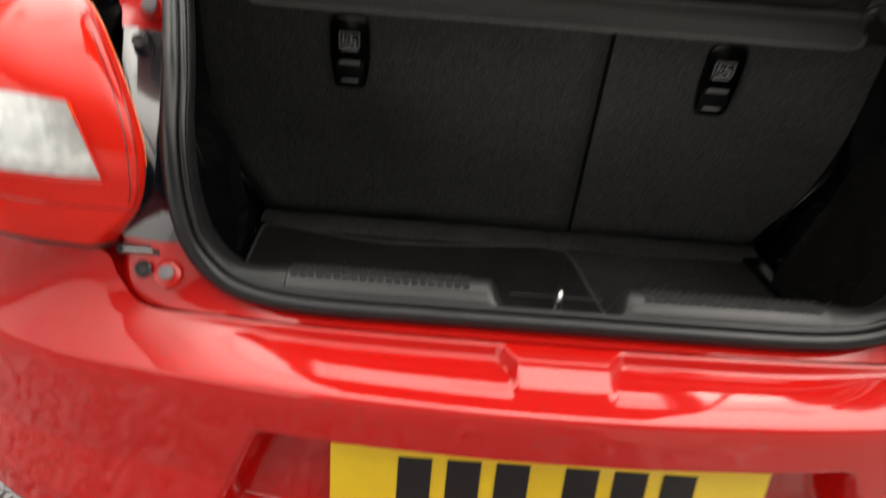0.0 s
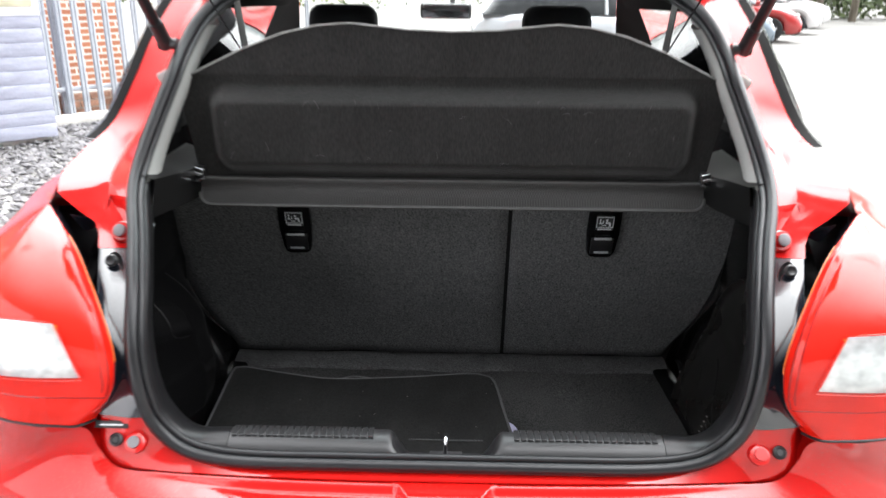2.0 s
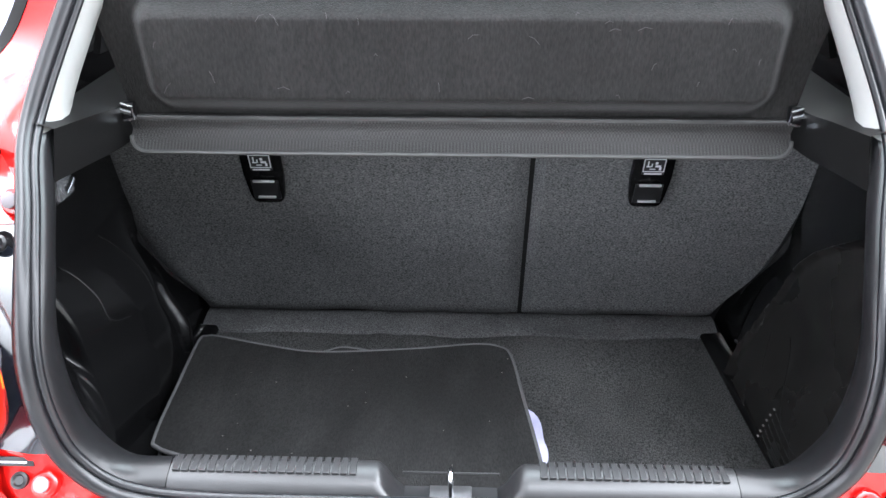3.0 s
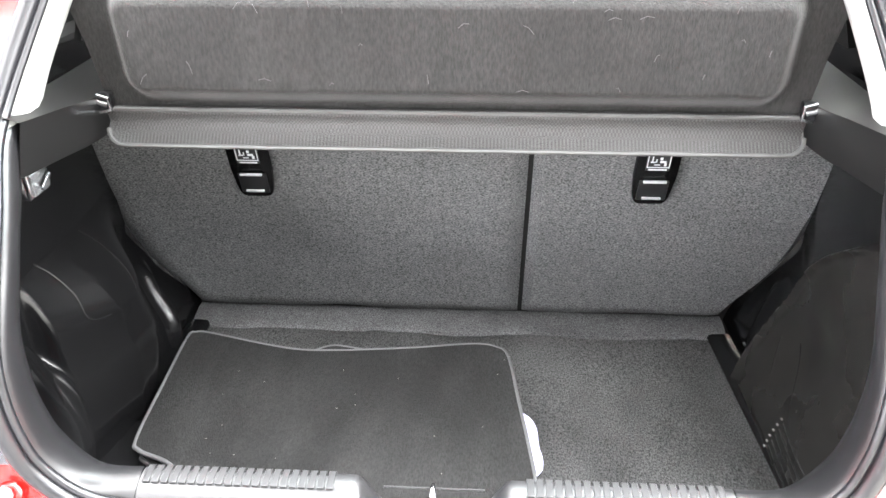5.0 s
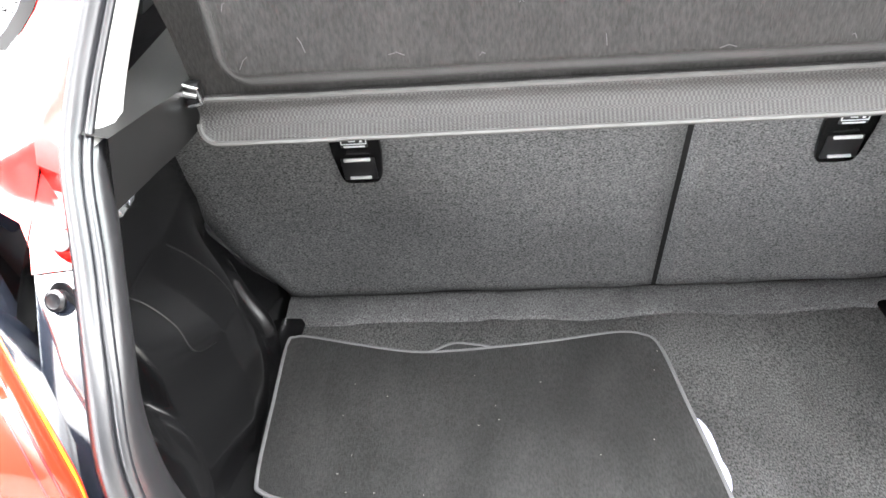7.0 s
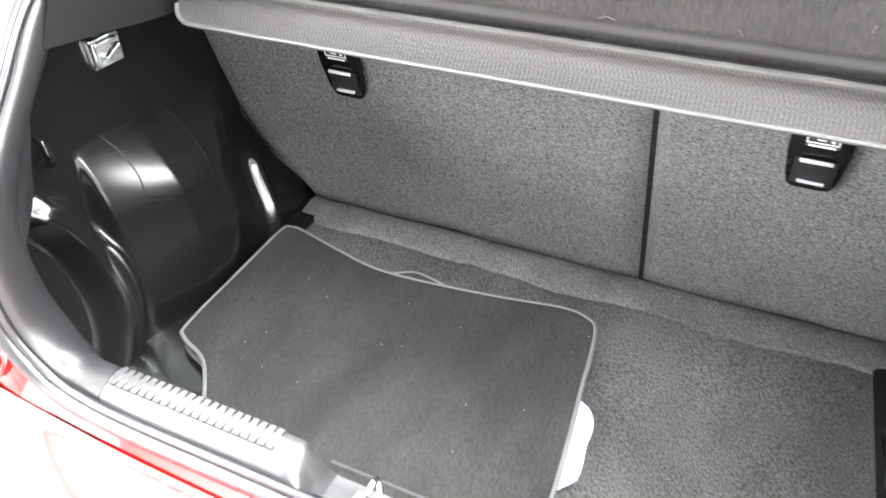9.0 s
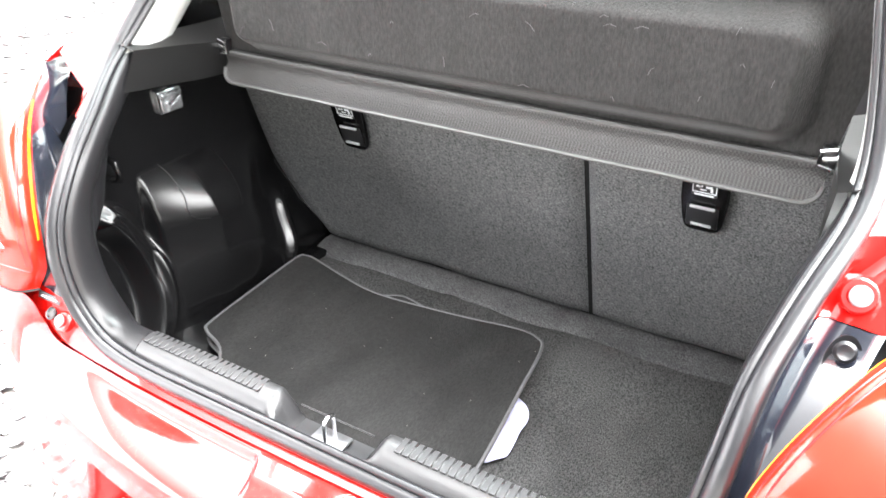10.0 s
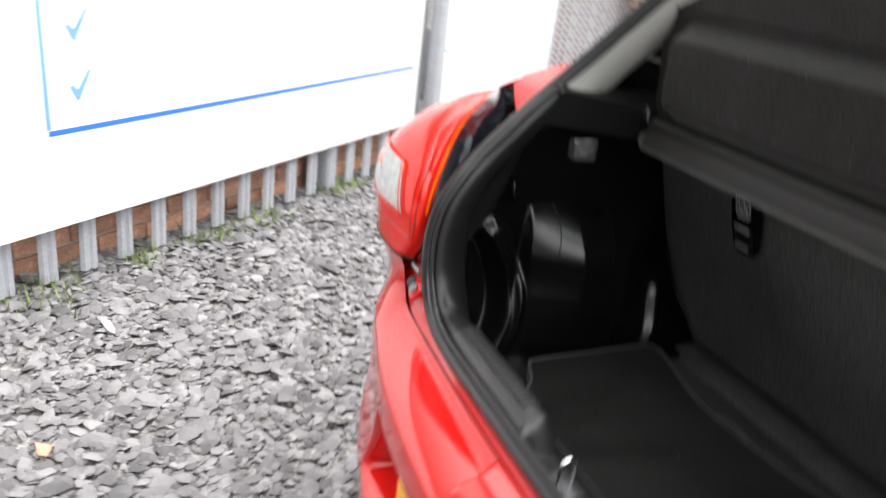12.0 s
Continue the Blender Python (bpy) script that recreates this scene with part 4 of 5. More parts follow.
def side_x(y, z):
    x = 0.515 + 0.045 * step(0.50, 0.72, z) + 0.03 * step(0.5, 0.8, y) * step(0.6, 0.8, z)
    x += 0.024 * step(0.56, 0.70, y) * step(0.55, 0.63, z) * (1 - step(0.70, 0.80, z)) - corner_bead(y, z, 0.018)
    # wheel arch bulge: a beaded upright edge, a face that rolls over from its top
    edge = 0.351 + 0.03 * max(0.74 - z, 0)
    front = step(edge - 0.005 - 0.05 * step(0.76, 0.54, z), edge + 0.007, y)
    boss = 1 - step(edge - 0.006, edge + 0.010, y)
    drop = min(max((0.822 - z) / 0.105, 0), 1)
    roll = 1 - (1 - drop) ** 1.7
    x -= front * 0.076 * roll * (0.34 + 0.66 * min(max((y - 0.345) / 0.105, 0), 1)) * (1 - 0.9 * step(0.50, 0.66, y)) * (0.35 + 0.65 * step(0.50, 0.66, z))
    # round pocket in a raised boss, whose rims are beaded
    d = math.hypot(y - 0.136, z - 0.643)
    top = 1 - step(0.770, 0.806, z + 0.5 * max(0.283 - y, 0))
    x += boss * (0.034 * (1 - step(0.150, 0.190, d)) - 0.018 * (1 - step(0.204, 0.222, d)) * top)
    x -= boss * top * (0.003 * math.exp(-((d - 0.188) / 0.008) ** 2) + 0.004 * math.exp(-((d - 0.211) / 0.007) ** 2))
    x -= boss * top * 0.003 * math.exp(-((y - 0.246) / 0.010) ** 2) * step(0.66, 0.70, z)
    return x


# the arch of the plain side's panel: how far back it reaches at each height
ARCH = [(0.50, 0.612), (0.57, 0.606), (0.64, 0.598), (0.69, 0.582), (0.74, 0.560), (0.78, 0.532), (0.82, 0.492), (0.86, 0.438), (0.89, 0.37), (0.91, 0.30)]


def plain_side_x(y, z):
    """The other side: a dusty flat panel with an arched, beaded edge."""
    x = 0.520 + 0.045 * step(0.50, 0.72, z) + 0.03 * step(0.5, 0.8, y) * step(0.6, 0.8, z)
    x += 0.012 * step(0.60, 0.70, y) * step(0.52, 0.68, z) * (1 - step(0.70, 0.80, z)) - corner_bead(y, z, 0.009)
    d = y - half_curve(ARCH, z)
    inside = step(0.012, -0.010, d) if z < 0.93 else 0.0
    x -= 0.034 * inside * (1 - step(0.86, 0.93, z)) * (1 - 0.35 * step(0.22, 0.42, 0.62 - y))
    x -= 0.008 * math.exp(-((d + 0.008) / 0.009) ** 2) * (1 - step(0.84, 0.90, z))
    # a shallow hollow low on the panel
    x += 0.010 * math.exp(-((y - 0.47) / 0.06) ** 2 - ((z - 0.66) / 0.07) ** 2)
    return x


for s in (-1, 1):
    rows = []
    for i in range(181):
        z = 0.500 + 0.52 * i / 180
        r = []
        y0, y1 = (seal_y(max(z, 0.70)) + 0.045), seat_y(z) + 0.03
        for j in range(181):
            y = y0 + (y1 - y0) * j / 180
            r.append((s * (side_x if s < 0 else plain_side_x)(y, z), y, z))
        rows.append(r)
    side = part("side_trim", grid_mesh("side_trim", rows, flip=s > 0, angle=60), PLASTIC, car, "moulded black plastic side trim over the wheel arch" if s < 0 else "black plastic side trim with a dusty, scuffed panel")
    if s > 0:
        side.data.materials.append(DUSTY)
        for p in side.data.polygons:
            p.material_index = int(p.center.z < 0.90 and p.center.y < half_curve(ARCH, p.center.z) + 0.004)
    part("skirting", grid_mesh("skirting", [[(s * (0.50 - 0.020 * t + dx), 0.20 + 0.528 * t, z) for t in (0, 0.2, 0.4, 0.6, 0.8, 1)] for dx, z in ((0.006, 0.50), (-0.010, 0.507), (-0.011, 0.511), (0.0, 0.5145), (0.03, 0.516))], flip=s < 0), PLASTIC, side)
    part("clip_pin", box("clip_pin", (0.004, 0.010, 0.003), (s * 0.512, 0.655, 0.546), 0.001), DULL, side)
    # shelf support ledge
    A = [(0.498, 0.325, 1.060), (0.515, 0.42, 1.055), (0.53, 0.52, 1.048), (0.54, 0.66, 1.045)]
    B = [(0.480, 0.335, 1.050), (0.474, 0.42, 1.040), (0.470, 0.50, 1.030), (0.47, 0.64, 1.028)]
    C = [(0.476, 0.300, 0.995), (0.474, 0.39, 0.985), (0.472, 0.48, 0.975), (0.472, 0.62, 0.970)]
    D = [(0.53, 0.335, 0.985), (0.555, 0.42, 0.978), (0.56, 0.49, 0.968), (0.56, 0.64, 0.962)]
    part("shelf_ledge", grid_mesh("shelf_ledge", [[(s * v.x, v.y, v.z) for v in spline(q, 16)] for q in (A, B, C, D)], flip=s < 0, angle=25), LEDGE, side, "dark ledge that carries the parcel shelf")
    part("upper_trim", grid_mesh("upper_trim", [[(s * 0.55, 0.42, 1.04), (s * 0.575, 0.60, 1.03), (s * 0.58, 0.8, 1.02)], [(s * 0.54, 0.49, 1.10), (s * 0.565, 0.64, 1.06), (s * 0.59, 0.8, 1.05)]], flip=s < 0), PLASTIC, side)
    for pts in () if s > 0 else (((0.398, 0.826), (0.407, 0.806), (0.409, 0.77), (0.404, 0.742), (0.412, 0.728), (0.435, 0.722)), ((0.513, 0.818), (0.517, 0.795), (0.515, 0.755), (0.508, 0.722))):
        line = spline([(0, y, z) for y, z in pts], 18)
        part("hatch_line", tube("hatch_line", [(s * (side_x(v.y, v.z) - 0.0012), v.y, v.z) for v in line], 0.0008, 5), LEDGE, side)
# added black sheet beside the mats, by the sill: stands in for shaded floor
part("corner_moulding", grid_mesh("corner_moulding", [[(x, y, 0.511 + 0.006 * step(-0.44, -0.52, x)) for x in (-0.53, -0.50, -0.46, -0.42, -0.38, -0.33)] for y in (0.178, 0.24, 0.30, 0.36, 0.43)], thick=-0.008), PLASTIC, car, "black sheet standing in for shade on the boot floor")
# boot lamp, hook and pocket marks on one side
lamp = part("boot_lamp", box("boot_lamp", (0.012, 0.050, 0.040), (-0.556, 0.443, 0.930), 0.003), CHROME, car, "clear boot lamp lens")
part("lens", box("lens", (0.008, 0.042, 0.032), (-0.549, 0.443, 0.930), 0.003), CLEARLENS, lamp)
part("bulb", tube("bulb", [(-0.542, 0.432, 0.924), (-0.542, 0.456, 0.936)], 0.005, 10), CHROME, lamp)
hook = part("bag_hook", tube("bag_hook", [(-0.553, 0.30, 0.875), (-0.535, 0.30, 0.87), (-0.532, 0.302, 0.85), (-0.538, 0.303, 0.838), (-0.553, 0.303, 0.835)], 0.006, 8), PLASTIC, car)
for k in range(6):
    y, z = 0.430 + 0.0012 * k, 0.572 - 0.0118 * k
    part("vent_hole", box("vent_hole", (0.003, 0.0042, 0.0018), (plain_side_x(y, z) - 0.0005, y, z), 0.0), SCUFF, car)
    part("groove", tube("groove", [(plain_side_x(y - d, z - 0.12 * d) - 0.0002, y - d, z - 0.12 * d) for d in (0.008, 0.04, 0.075, 0.11)], 0.0011, 5), LEDGE, car)
for pts in (((0.545, 0.640), (0.530, 0.612), (0.515, 0.590)), ((0.50, 0.66), (0.44, 0.60), (0.37, 0.55))):
    line = spline([(0, y, z) for y, z in pts], 10)
    part("panel_crease", tube("panel_crease", [(plain_side_x(v.y, v.z) - 0.0001, v.y, v.z) for v in line], 0.0009, 5), LEDGE, car)

# sill trim with ribs
PROFILE = [(0.114, 0.676)] + [(q[2], q[3]) for q in JAMB_LINES[:-1]] + [(0.178, 0.50)]
rows = []
for k, (y, z) in enumerate(PROFILE):
    r = []
    for j in range(161):
        x = (SEAM_X - 0.0008) * (-1 + j / 80)
        ax = abs(x)
        m = 1 - step(0.050, 0.088, ax)
        zz = z
        if z > 0.684:
            zz = zz + (0.655 - zz) * m if y > 0.124 else zz + (0.676 - zz) * m
        r.append((x, y, zz))
    rows.append(r)
sill = part("sill_trim", grid_mesh("sill_trim", rows, flip=True, angle=50), SILL, car, "ribbed grey plastic sill trim of the boot")
rib_mesh = box("rib", (0.0082, 0.026, 0.0036), (0, 0, 0), 0.0007, None, 1)
rib_mesh.materials.append(SILL)
for x0, n in ((-0.322, 21), (0.108, 21)):
    for k in range(n):
        r = part("rib", rib_mesh, None, sill)
        r.matrix_parent_inverse = Matrix.Identity(4)
        r.parent = sill
        r.location = (x0 + 0.0104 * k, 0.1485, 0.7030)
part("striker_well", grid_mesh("striker_well", [[(x, y, z) for x in (-0.056, -0.03, 0, 0.03, 0.056)] for y, z in ((0.122, 0.682), (0.126, 0.662), (0.150, 0.660), (0.163, 0.660), (0.168, 0.65))]), BLACK, sill)
striker = part("striker", tube("striker", spline([(0, 0.135, 0.660), (0, 0.135, 0.692), (0, 0.139, 0.700), (0, 0.150, 0.700), (0, 0.154, 0.692), (0, 0.154, 0.660)], 24), 0.0032, 10), CHROME, car, "bright steel latch striker")
part("striker_plate", box("striker_plate", (0.05, 0.030, 0.004), (0, 0.144, 0.664), 0.001), DULL, striker)
part("wire", tube("wire", [(-0.058, 0.160, 0.685), (0.058, 0.160, 0.685)], 0.0011, 8), JAMB, striker)

# rear seat backs
def seat_back(x0, x1, name):
    def edge(z, s):
        return half_curve([(0.52, 0.50), (0.57, 0.522), (0.61, 0.548), (0.66, 0.572), (0.72, 0.588), (0.80, 0.598), (1.0, 0.60)], z)
    rows = []
    for i in range(25):
        z = 0.524 + 0.458 * i / 24
        a = max(x0, -edge(z, -1))
        b = min(x1, edge(z, 1))
        r = []
        for j in range(29):
            f = j / 28
            x = a + (b - a) * f
            e = min((x - a), (b - x), (z - 0.522) * 1.2 + 0.0005)
            y = seat_y(z) + 0.016 * (1 - step(0, 0.016, e)) ** 2 + 0.002 * noise.noise(Vector((x * 9, z * 9, 1)))
            sag = 0.005 * noise.noise(Vector((x * 7, 3, 1))) * (1 - step(0.524, 0.58, z))
            r.append((x, y, z + sag))
        rows.append(r)
    me = grid_mesh(name, rows, thick=0.07)
    return part(name, me, CARPET, car, "rear seat back covered in grey flecked carpet")


left_back = seat_back(-0.62, 0.1185, "rear_seat_back")
right_back = seat_back(0.1265, 0.62, "rear_seat_back")
part("seat_gap", box("seat_gap", (0.0095, 0.03, 0.48), (0.1225, 0.722, 0.755), 0, Euler((radians(17.7), 0, 0)).to_matrix()), PILLAR, car)


def anchor(parent, x):
    """A child-seat anchor set in a seat back: frame, two bright bars, sticker."""
    tilt = Matrix.Translation((x, seat_y(0.872) - 0.004, 0.872)) @ Euler((radians(90 + 17.7), 0, 0)).to_matrix().to_4x4()
    out = []
    w0, w1, h0, h1 = 0.037, 0.029, 0.075, 0.060
    for k in range(28):
        a = 2 * math.pi * k / 28
        cx, cy = math.cos(a), math.sin(a)
        sx = math.copysign(abs(cx) ** 0.35, cx)
        sy = math.copysign(abs(cy) ** 0.35, cy)
        w = w0 if sy > 0 else w0 - 0.006 * -sy
        out.append((sx * w * 0.92, sy * h0 if sy > 0 else sy * h1))
    a = part("anchor_cover", moved(slab("anchor_cover", out, 0.010, 0.004), tilt), PLASTIC, parent, "black anchor cover with bright bars and a sticker")
    part("hollow", moved(box("hollow", (0.046, 0.040, 0.003), (0, -0.028, 0.0105), 0.001), tilt), BLACK, a)
    part("bar", moved(box("bar", (0.036, 0.0045, 0.004), (0, -0.007, 0.015), 0.0012), tilt), BRIGHT, a)
    part("bar", moved(box("bar", (0.030, 0.0035, 0.004), (0, -0.042, 0.014), 0.001), tilt), BRIGHT, a)
    st = part("sticker", moved(box("sticker", (0.036, 0.034, 0.0012), (0, 0.030, 0.0108), 0.0), tilt), BLACK, a)
    for bx, by, bw, bh in ((0, 0.045, 0.034, 0.0012), (0, 0.020, 0.034, 0.0012), (-0.0165, 0.0325, 0.0012, 0.026), (0.0165, 0.0325, 0.0012, 0.026), (-0.010, 0.036, 0.0018, 0.010), (-0.009, 0.030, 0.007, 0.0018), (-0.004, 0.033, 0.0018, 0.006), (0.003, 0.037, 0.004, 0.0045), (0.006, 0.031, 0.009, 0.0035), (0.010, 0.026, 0.0035, 0.006), (-0.002, 0.025, 0.009, 0.0014), (0, 0.0155, 0.028, 0.0022)):
        part("print_bar", moved(box("print_bar", (bw, bh, 0.0008), (bx, by, 0.0122), 0.0), tilt), PRINT, st)


anchor(left_back, -0.322)
anchor(right_back, 0.313)

# front seats, mirror
def front_seat(x):
    seat = part("front_seat", box("front_seat", (0.48, 0.16, 0.62), (x, 1.86, 0.86), 0.06, Euler((radians(-14), 0, 0)).to_matrix(), 4), FABRIC, car, "dark fabric front seat")
    part("headrest", box("headrest", (0.228, 0.10, 0.19), (x, 1.76, 1.195), 0.045, Euler((radians(-10), 0, 0)).to_matrix(), 4), FABRIC, seat)
    for dx in (-0.06, 0.06):
        part("post", tube("post", [(x + dx, 1.77, 1.12), (x + dx, 1.80, 1.05)], 0.006, 8), CHROME, seat)
    part("cushion", box("cushion", (0.50, 0.50, 0.16), (x, 2.1, 0.53), 0.06, None, 3), FABRIC, seat)


front_seat(-0.375)
front_seat(0.33)
part("rear_bench", box("rear_bench", (1.2, 0.50, 0.20), (0, 1.05, 0.50), 0.05), FABRIC, car)
for sd in (-1, 1):
    rail_in = spline([(0.50, 0.70, 1.345), (0.515, 0.85, 1.375), (0.525, 1.2, 1.395), (0.525, 1.9, 1.385)], 16)
    rail_out = spline([(0.535, 0.72, 1.26), (0.565, 0.85, 1.285), (0.59, 1.2, 1.295), (0.59, 1.9, 1.285)], 16)
    part("roof_rail_trim", grid_mesh("roof_rail_trim", [[(sd * v.x, v.y, v.z) for v in rail_in], [(sd * v.x, v.y, v.z) for v in rail_out]], flip=sd > 0, thick=0.01), PILLAR, car)
    part("inner_pillar", grid_mesh("inner_pillar", [[(sd * 0.515, 0.70, 1.30), (sd * 0.585, 0.68, 1.06)], [(sd * 0.535, 0.80, 1.35), (sd * 0.62, 0.82, 1.04)]], flip=sd < 0, thick=0.01), PILLAR, car)
    part("seat_belt", grid_mesh("seat_belt", [[(sd * 0.505, 0.95, 1.33), (sd * 0.47, 0.99, 0.95)], [(sd * 0.505, 1.0, 1.33), (sd * 0.47, 1.04, 0.95)]], thick=0.002), BLACK, car)
mirror = part("rear_view_mirror", box("rear_view_mirror", (0.20, 0.03, 0.06), (-0.045, 2.28, 1.255), 0.012, None, 3), BLACK, car)
part("mirror_glass", box("mirror_glass", (0.185, 0.004, 0.05), (-0.045, 2.263, 1.255), 0.001), CHROME, mirror)
part("mirror_stem", tube("mirror_stem", [(-0.02, 2.29, 1.27), (-0.02, 2.30, 1.33)], 0.01, 8), BLACK, mirror)

# ---- parcel shelf, tipped up ----
shelf = tagged(empty("parcel_shelf", (0, 0.505, 1.0)), "dark fleece parcel shelf tipped up on its pivots", "parcel shelf")


def shelf_top(x):
    return half_curve([(0, 1.275), (0.08, 1.278), (0.18, 1.288), (0.24, 1.283), (0.30, 1.269), (0.37, 1.243), (0.44, 1.210), (0.485, 1.188), (0.50, 1.17)], abs(x))


def shelf_half(z):
    return half_curve([(1.0, 0.462), (1.03, 0.466), (1.09, 0.476), (1.17, 0.495), (1.30, 0.497)], z)


def tray(x, z):
    """How far the tray moulded in the shelf stands proud."""
    dx, dz = abs(x) - 0.394 - 0.06 * (z - 1.10), abs(z - 1.1015) - 0.038
    d = math.hypot(max(dx, 0), max(dz, 0)) + min(max(dx, dz), 0) - 0.036
    return 0.040 * step(0.010, -0.024, d)


rows = []
for i in range(91):
    t = i / 90
    r = []
    for j in range(161):
        f = -1 + j / 80
        x = f * 0.497
        z = 1.006 + (shelf_top(x) - 1.006) * t
        x = f * shelf_half(z)
        y = 0.512 - tray(x, z) - 0.005 * step(1.190, 1.200, z) - 0.003 * step(1.02, 1.006, z) + 0.0015 * noise.noise(Vector((x * 7, z * 9, 3)))
        r.append((x, y, z))
    rows.append(r)
part("panel", grid_mesh("shelf_panel", rows, thick=0.012, angle=70), SHELF, shelf)
top = [r for r in rows[-1]]
part("edge_strip", tube("edge_strip", [(x, y - 0.001, z + 0.001) for x, y, z in top], 0.0013, 6), EDGE, shelf, "pale cut edge of the board")
FLAP_LINE = ((0.512, 1.012), (0.506, 1.016), (0.501, 1.0145), (0.499, 1.010), (0.501, 1.005), (0.5035, 0.999), (0.5035, 0.993), (0.501, 0.987), (0.497, 0.981), (0.492, 0.975), (0.487, 0.970), (0.483, 0.9665), (0.484, 0.963), (0.495, 0.9635))


def flap_at(u, y, z):
    """A point of the shelf's front edge, with its ends rounded off."""
    ax = abs(u) * 0.463
    e = max(ax - 0.440, 0) / 0.023
    lift = 0.020 * (1 - math.sqrt(max(1 - e * e, 0))) * step(1.0, 0.965, z)
    return (u * 0.463, y + lift * 0.6, z + lift + 0.001 * noise.noise(Vector((u * 9, 1, 5))))


US = [math.sin(math.pi / 2 * (-1 + k / 40)) for k in range(81)]
part("flap", grid_mesh("shelf_flap", [[flap_at(u, y, z) for u in US] for y, z in FLAP_LINE], flip=True, angle=60), WEAVE, shelf, "textured plastic front edge of the shelf")
for y, z, r in ((0.5005, 1.0125, 0.0028), (0.4845, 0.9665, 0.0030)):
    part("hem", tube("hem", [flap_at(u, y, z) for u in US], r, 6), HEM, shelf)
for s in (-1, 1):
    c = part("pivot_clip", box("pivot_clip", (0.018, 0.014, 0.026), (s * 0.461, 0.500, 1.022), 0.003), BLACK, shelf)
    part("clip_wire", tube("clip_wire", [(s * 0.468, 0.492, 1.034), (s * 0.452, 0.490, 1.030), (s * 0.451, 0.489, 1.014), (s * 0.466, 0.490, 1.010)], 0.0024, 6), CHROME, c)
    part("clip_pin", tube("clip_pin", [(s * 0.455, 0.494, 1.020), (s * 0.476, 0.496, 1.024)], 0.005, 8), CHROME, c)
    k = part("cord_pin", box("cord_pin", (0.034, 0.024, 0.018), (s * 0.497, 0.488, 1.200), 0.005, Euler((0, s * 0.5, 0)).to_matrix()), EDGE, shelf)
    part("cord", tube("cord", spline([(s * 0.37, 0.500, 1.245), (s * 0.385, 0.37, 1.345), (s * 0.41, 0.20, 1.48), (s * 0.43, 0.08, 1.62)], 16), 0.0014, 5), BLACK, shelf)
# lint and scratches on the fleece
rng = random.Random(5)
for k in range(26):
    x, z = rng.uniform(-0.40, 0.40), rng.uniform(1.035, 1.16)
    a = rng.uniform(0, math.pi)
    ln = rng.uniform(0.004, 0.018)
    y = 0.512 - tray(x, z) - 0.0012
    pts = [(x + math.cos(a) * ln * (t - 0.5) , y, z + math.sin(a) * ln * (t - 0.5) + 0.003 * math.sin(t * 3)) for t in (0, 0.5, 1)]
    part("lint", tube("lint", pts, 0.0004, 4), PIPING, shelf)

# ---- loose mats and cloth ----
MAT_OUT = [(-0.476, 0.628), (-0.465, 0.645), (-0.44, 0.644), (-0.36, 0.622), (-0.29, 0.605), (-0.25, 0.601), (-0.215, 0.602), (-0.175, 0.605), (-0.11, 0.612), (-0.05, 0.620), (0.035, 0.634), (0.075, 0.628), (0.097, 0.600), (0.112, 0.48), (0.130, 0.32), (0.132, 0.215), (0.115, 0.20), (-0.29, 0.205), (-0.312, 0.225), (-0.385, 0.315), (-0.447, 0.345), (-0.462, 0.372), (-0.470, 0.50)]


def mat_outline(dx=0.0, dy=0.0, turn=0.0, wave=0.0, size=1.0):
    pts = []
    c, s = math.cos(turn), math.sin(turn)
    for x, y in MAT_OUT:
        if y > 0.58:
            y += wave * math.exp(-((x + 0.205) / 0.052) ** 2)
        u, v = (x + 0.17) * size, (y - 0.42) * size
        pts.append((c * u - s * v - 0.17 + dx, s * u + c * v + 0.42 + dy, 0))
    return spline(pts, 140, closed=True)


def boot_mat(dx, dy, turn, z, wave, label, size=1.0):
    m = tagged(empty("floor_mat", (dx - 0.17, dy + 0.42, z)), label, "floor mat", "stacked floor mats")
    out = mat_outline(dx, dy, turn, wave, size)
    part("mat_top", moved(slab("mat_top", out, 0.007, 0.002), Matrix.Translation((0, 0, z))), MATT, m)
    part("binding", tube("mat_binding", [(p.x, p.y, z + 0.005) for p in out], 0.0034, 8, closed=True), PIPING, m)


boot_mat(-0.004, -0.010, 0.002, 0.510, 0.0, "black car floor mat at the bottom of a stack", 0.95)
boot_mat(-0.004, -0.008, -0.002, 0.519, 0.010, "black car floor mat with grey binding inside a stack", 0.955)
boot_mat(0.0, 0.003, 0.0, 0.528, 0.034, "black car floor mat with a bowed back edge", 0.965)
boot_mat(0.0, 0.0, 0.0, 0.538, 0.0, "black car floor mat with grey bound edge on top")
rng = random.Random(11)
verts, faces = [], []
for k in range(20):
    x, y = rng.uniform(-0.40, 0.10), rng.uniform(0.26, 0.60)
    a, ln = rng.uniform(0, math.pi), rng.uniform(0.0005, 0.0014)
    c, d = Vector((math.cos(a) * ln, math.sin(a) * ln, 0)), Vector((-math.sin(a), math.cos(a), 0)) * 0.0004
    o, p = len(verts), Vector((x, y, 0.5456))
    verts += [p - c - d, p + c - d, p + c + d, p - c + d, p - c + Vector((0, 0, 0.0006)), p + c + Vector((0, 0, 0.0006))]
    faces += [(o, o + 1, o + 5, o + 4), (o + 2, o + 3, o + 4, o + 5)]
lint = part("lint", mesh_of("lint", verts, faces, smooth=False), SCUFF)
tagged(lint, "pale specks of lint lying on the top floor mat", "lint", kind="stuff")
rows = []
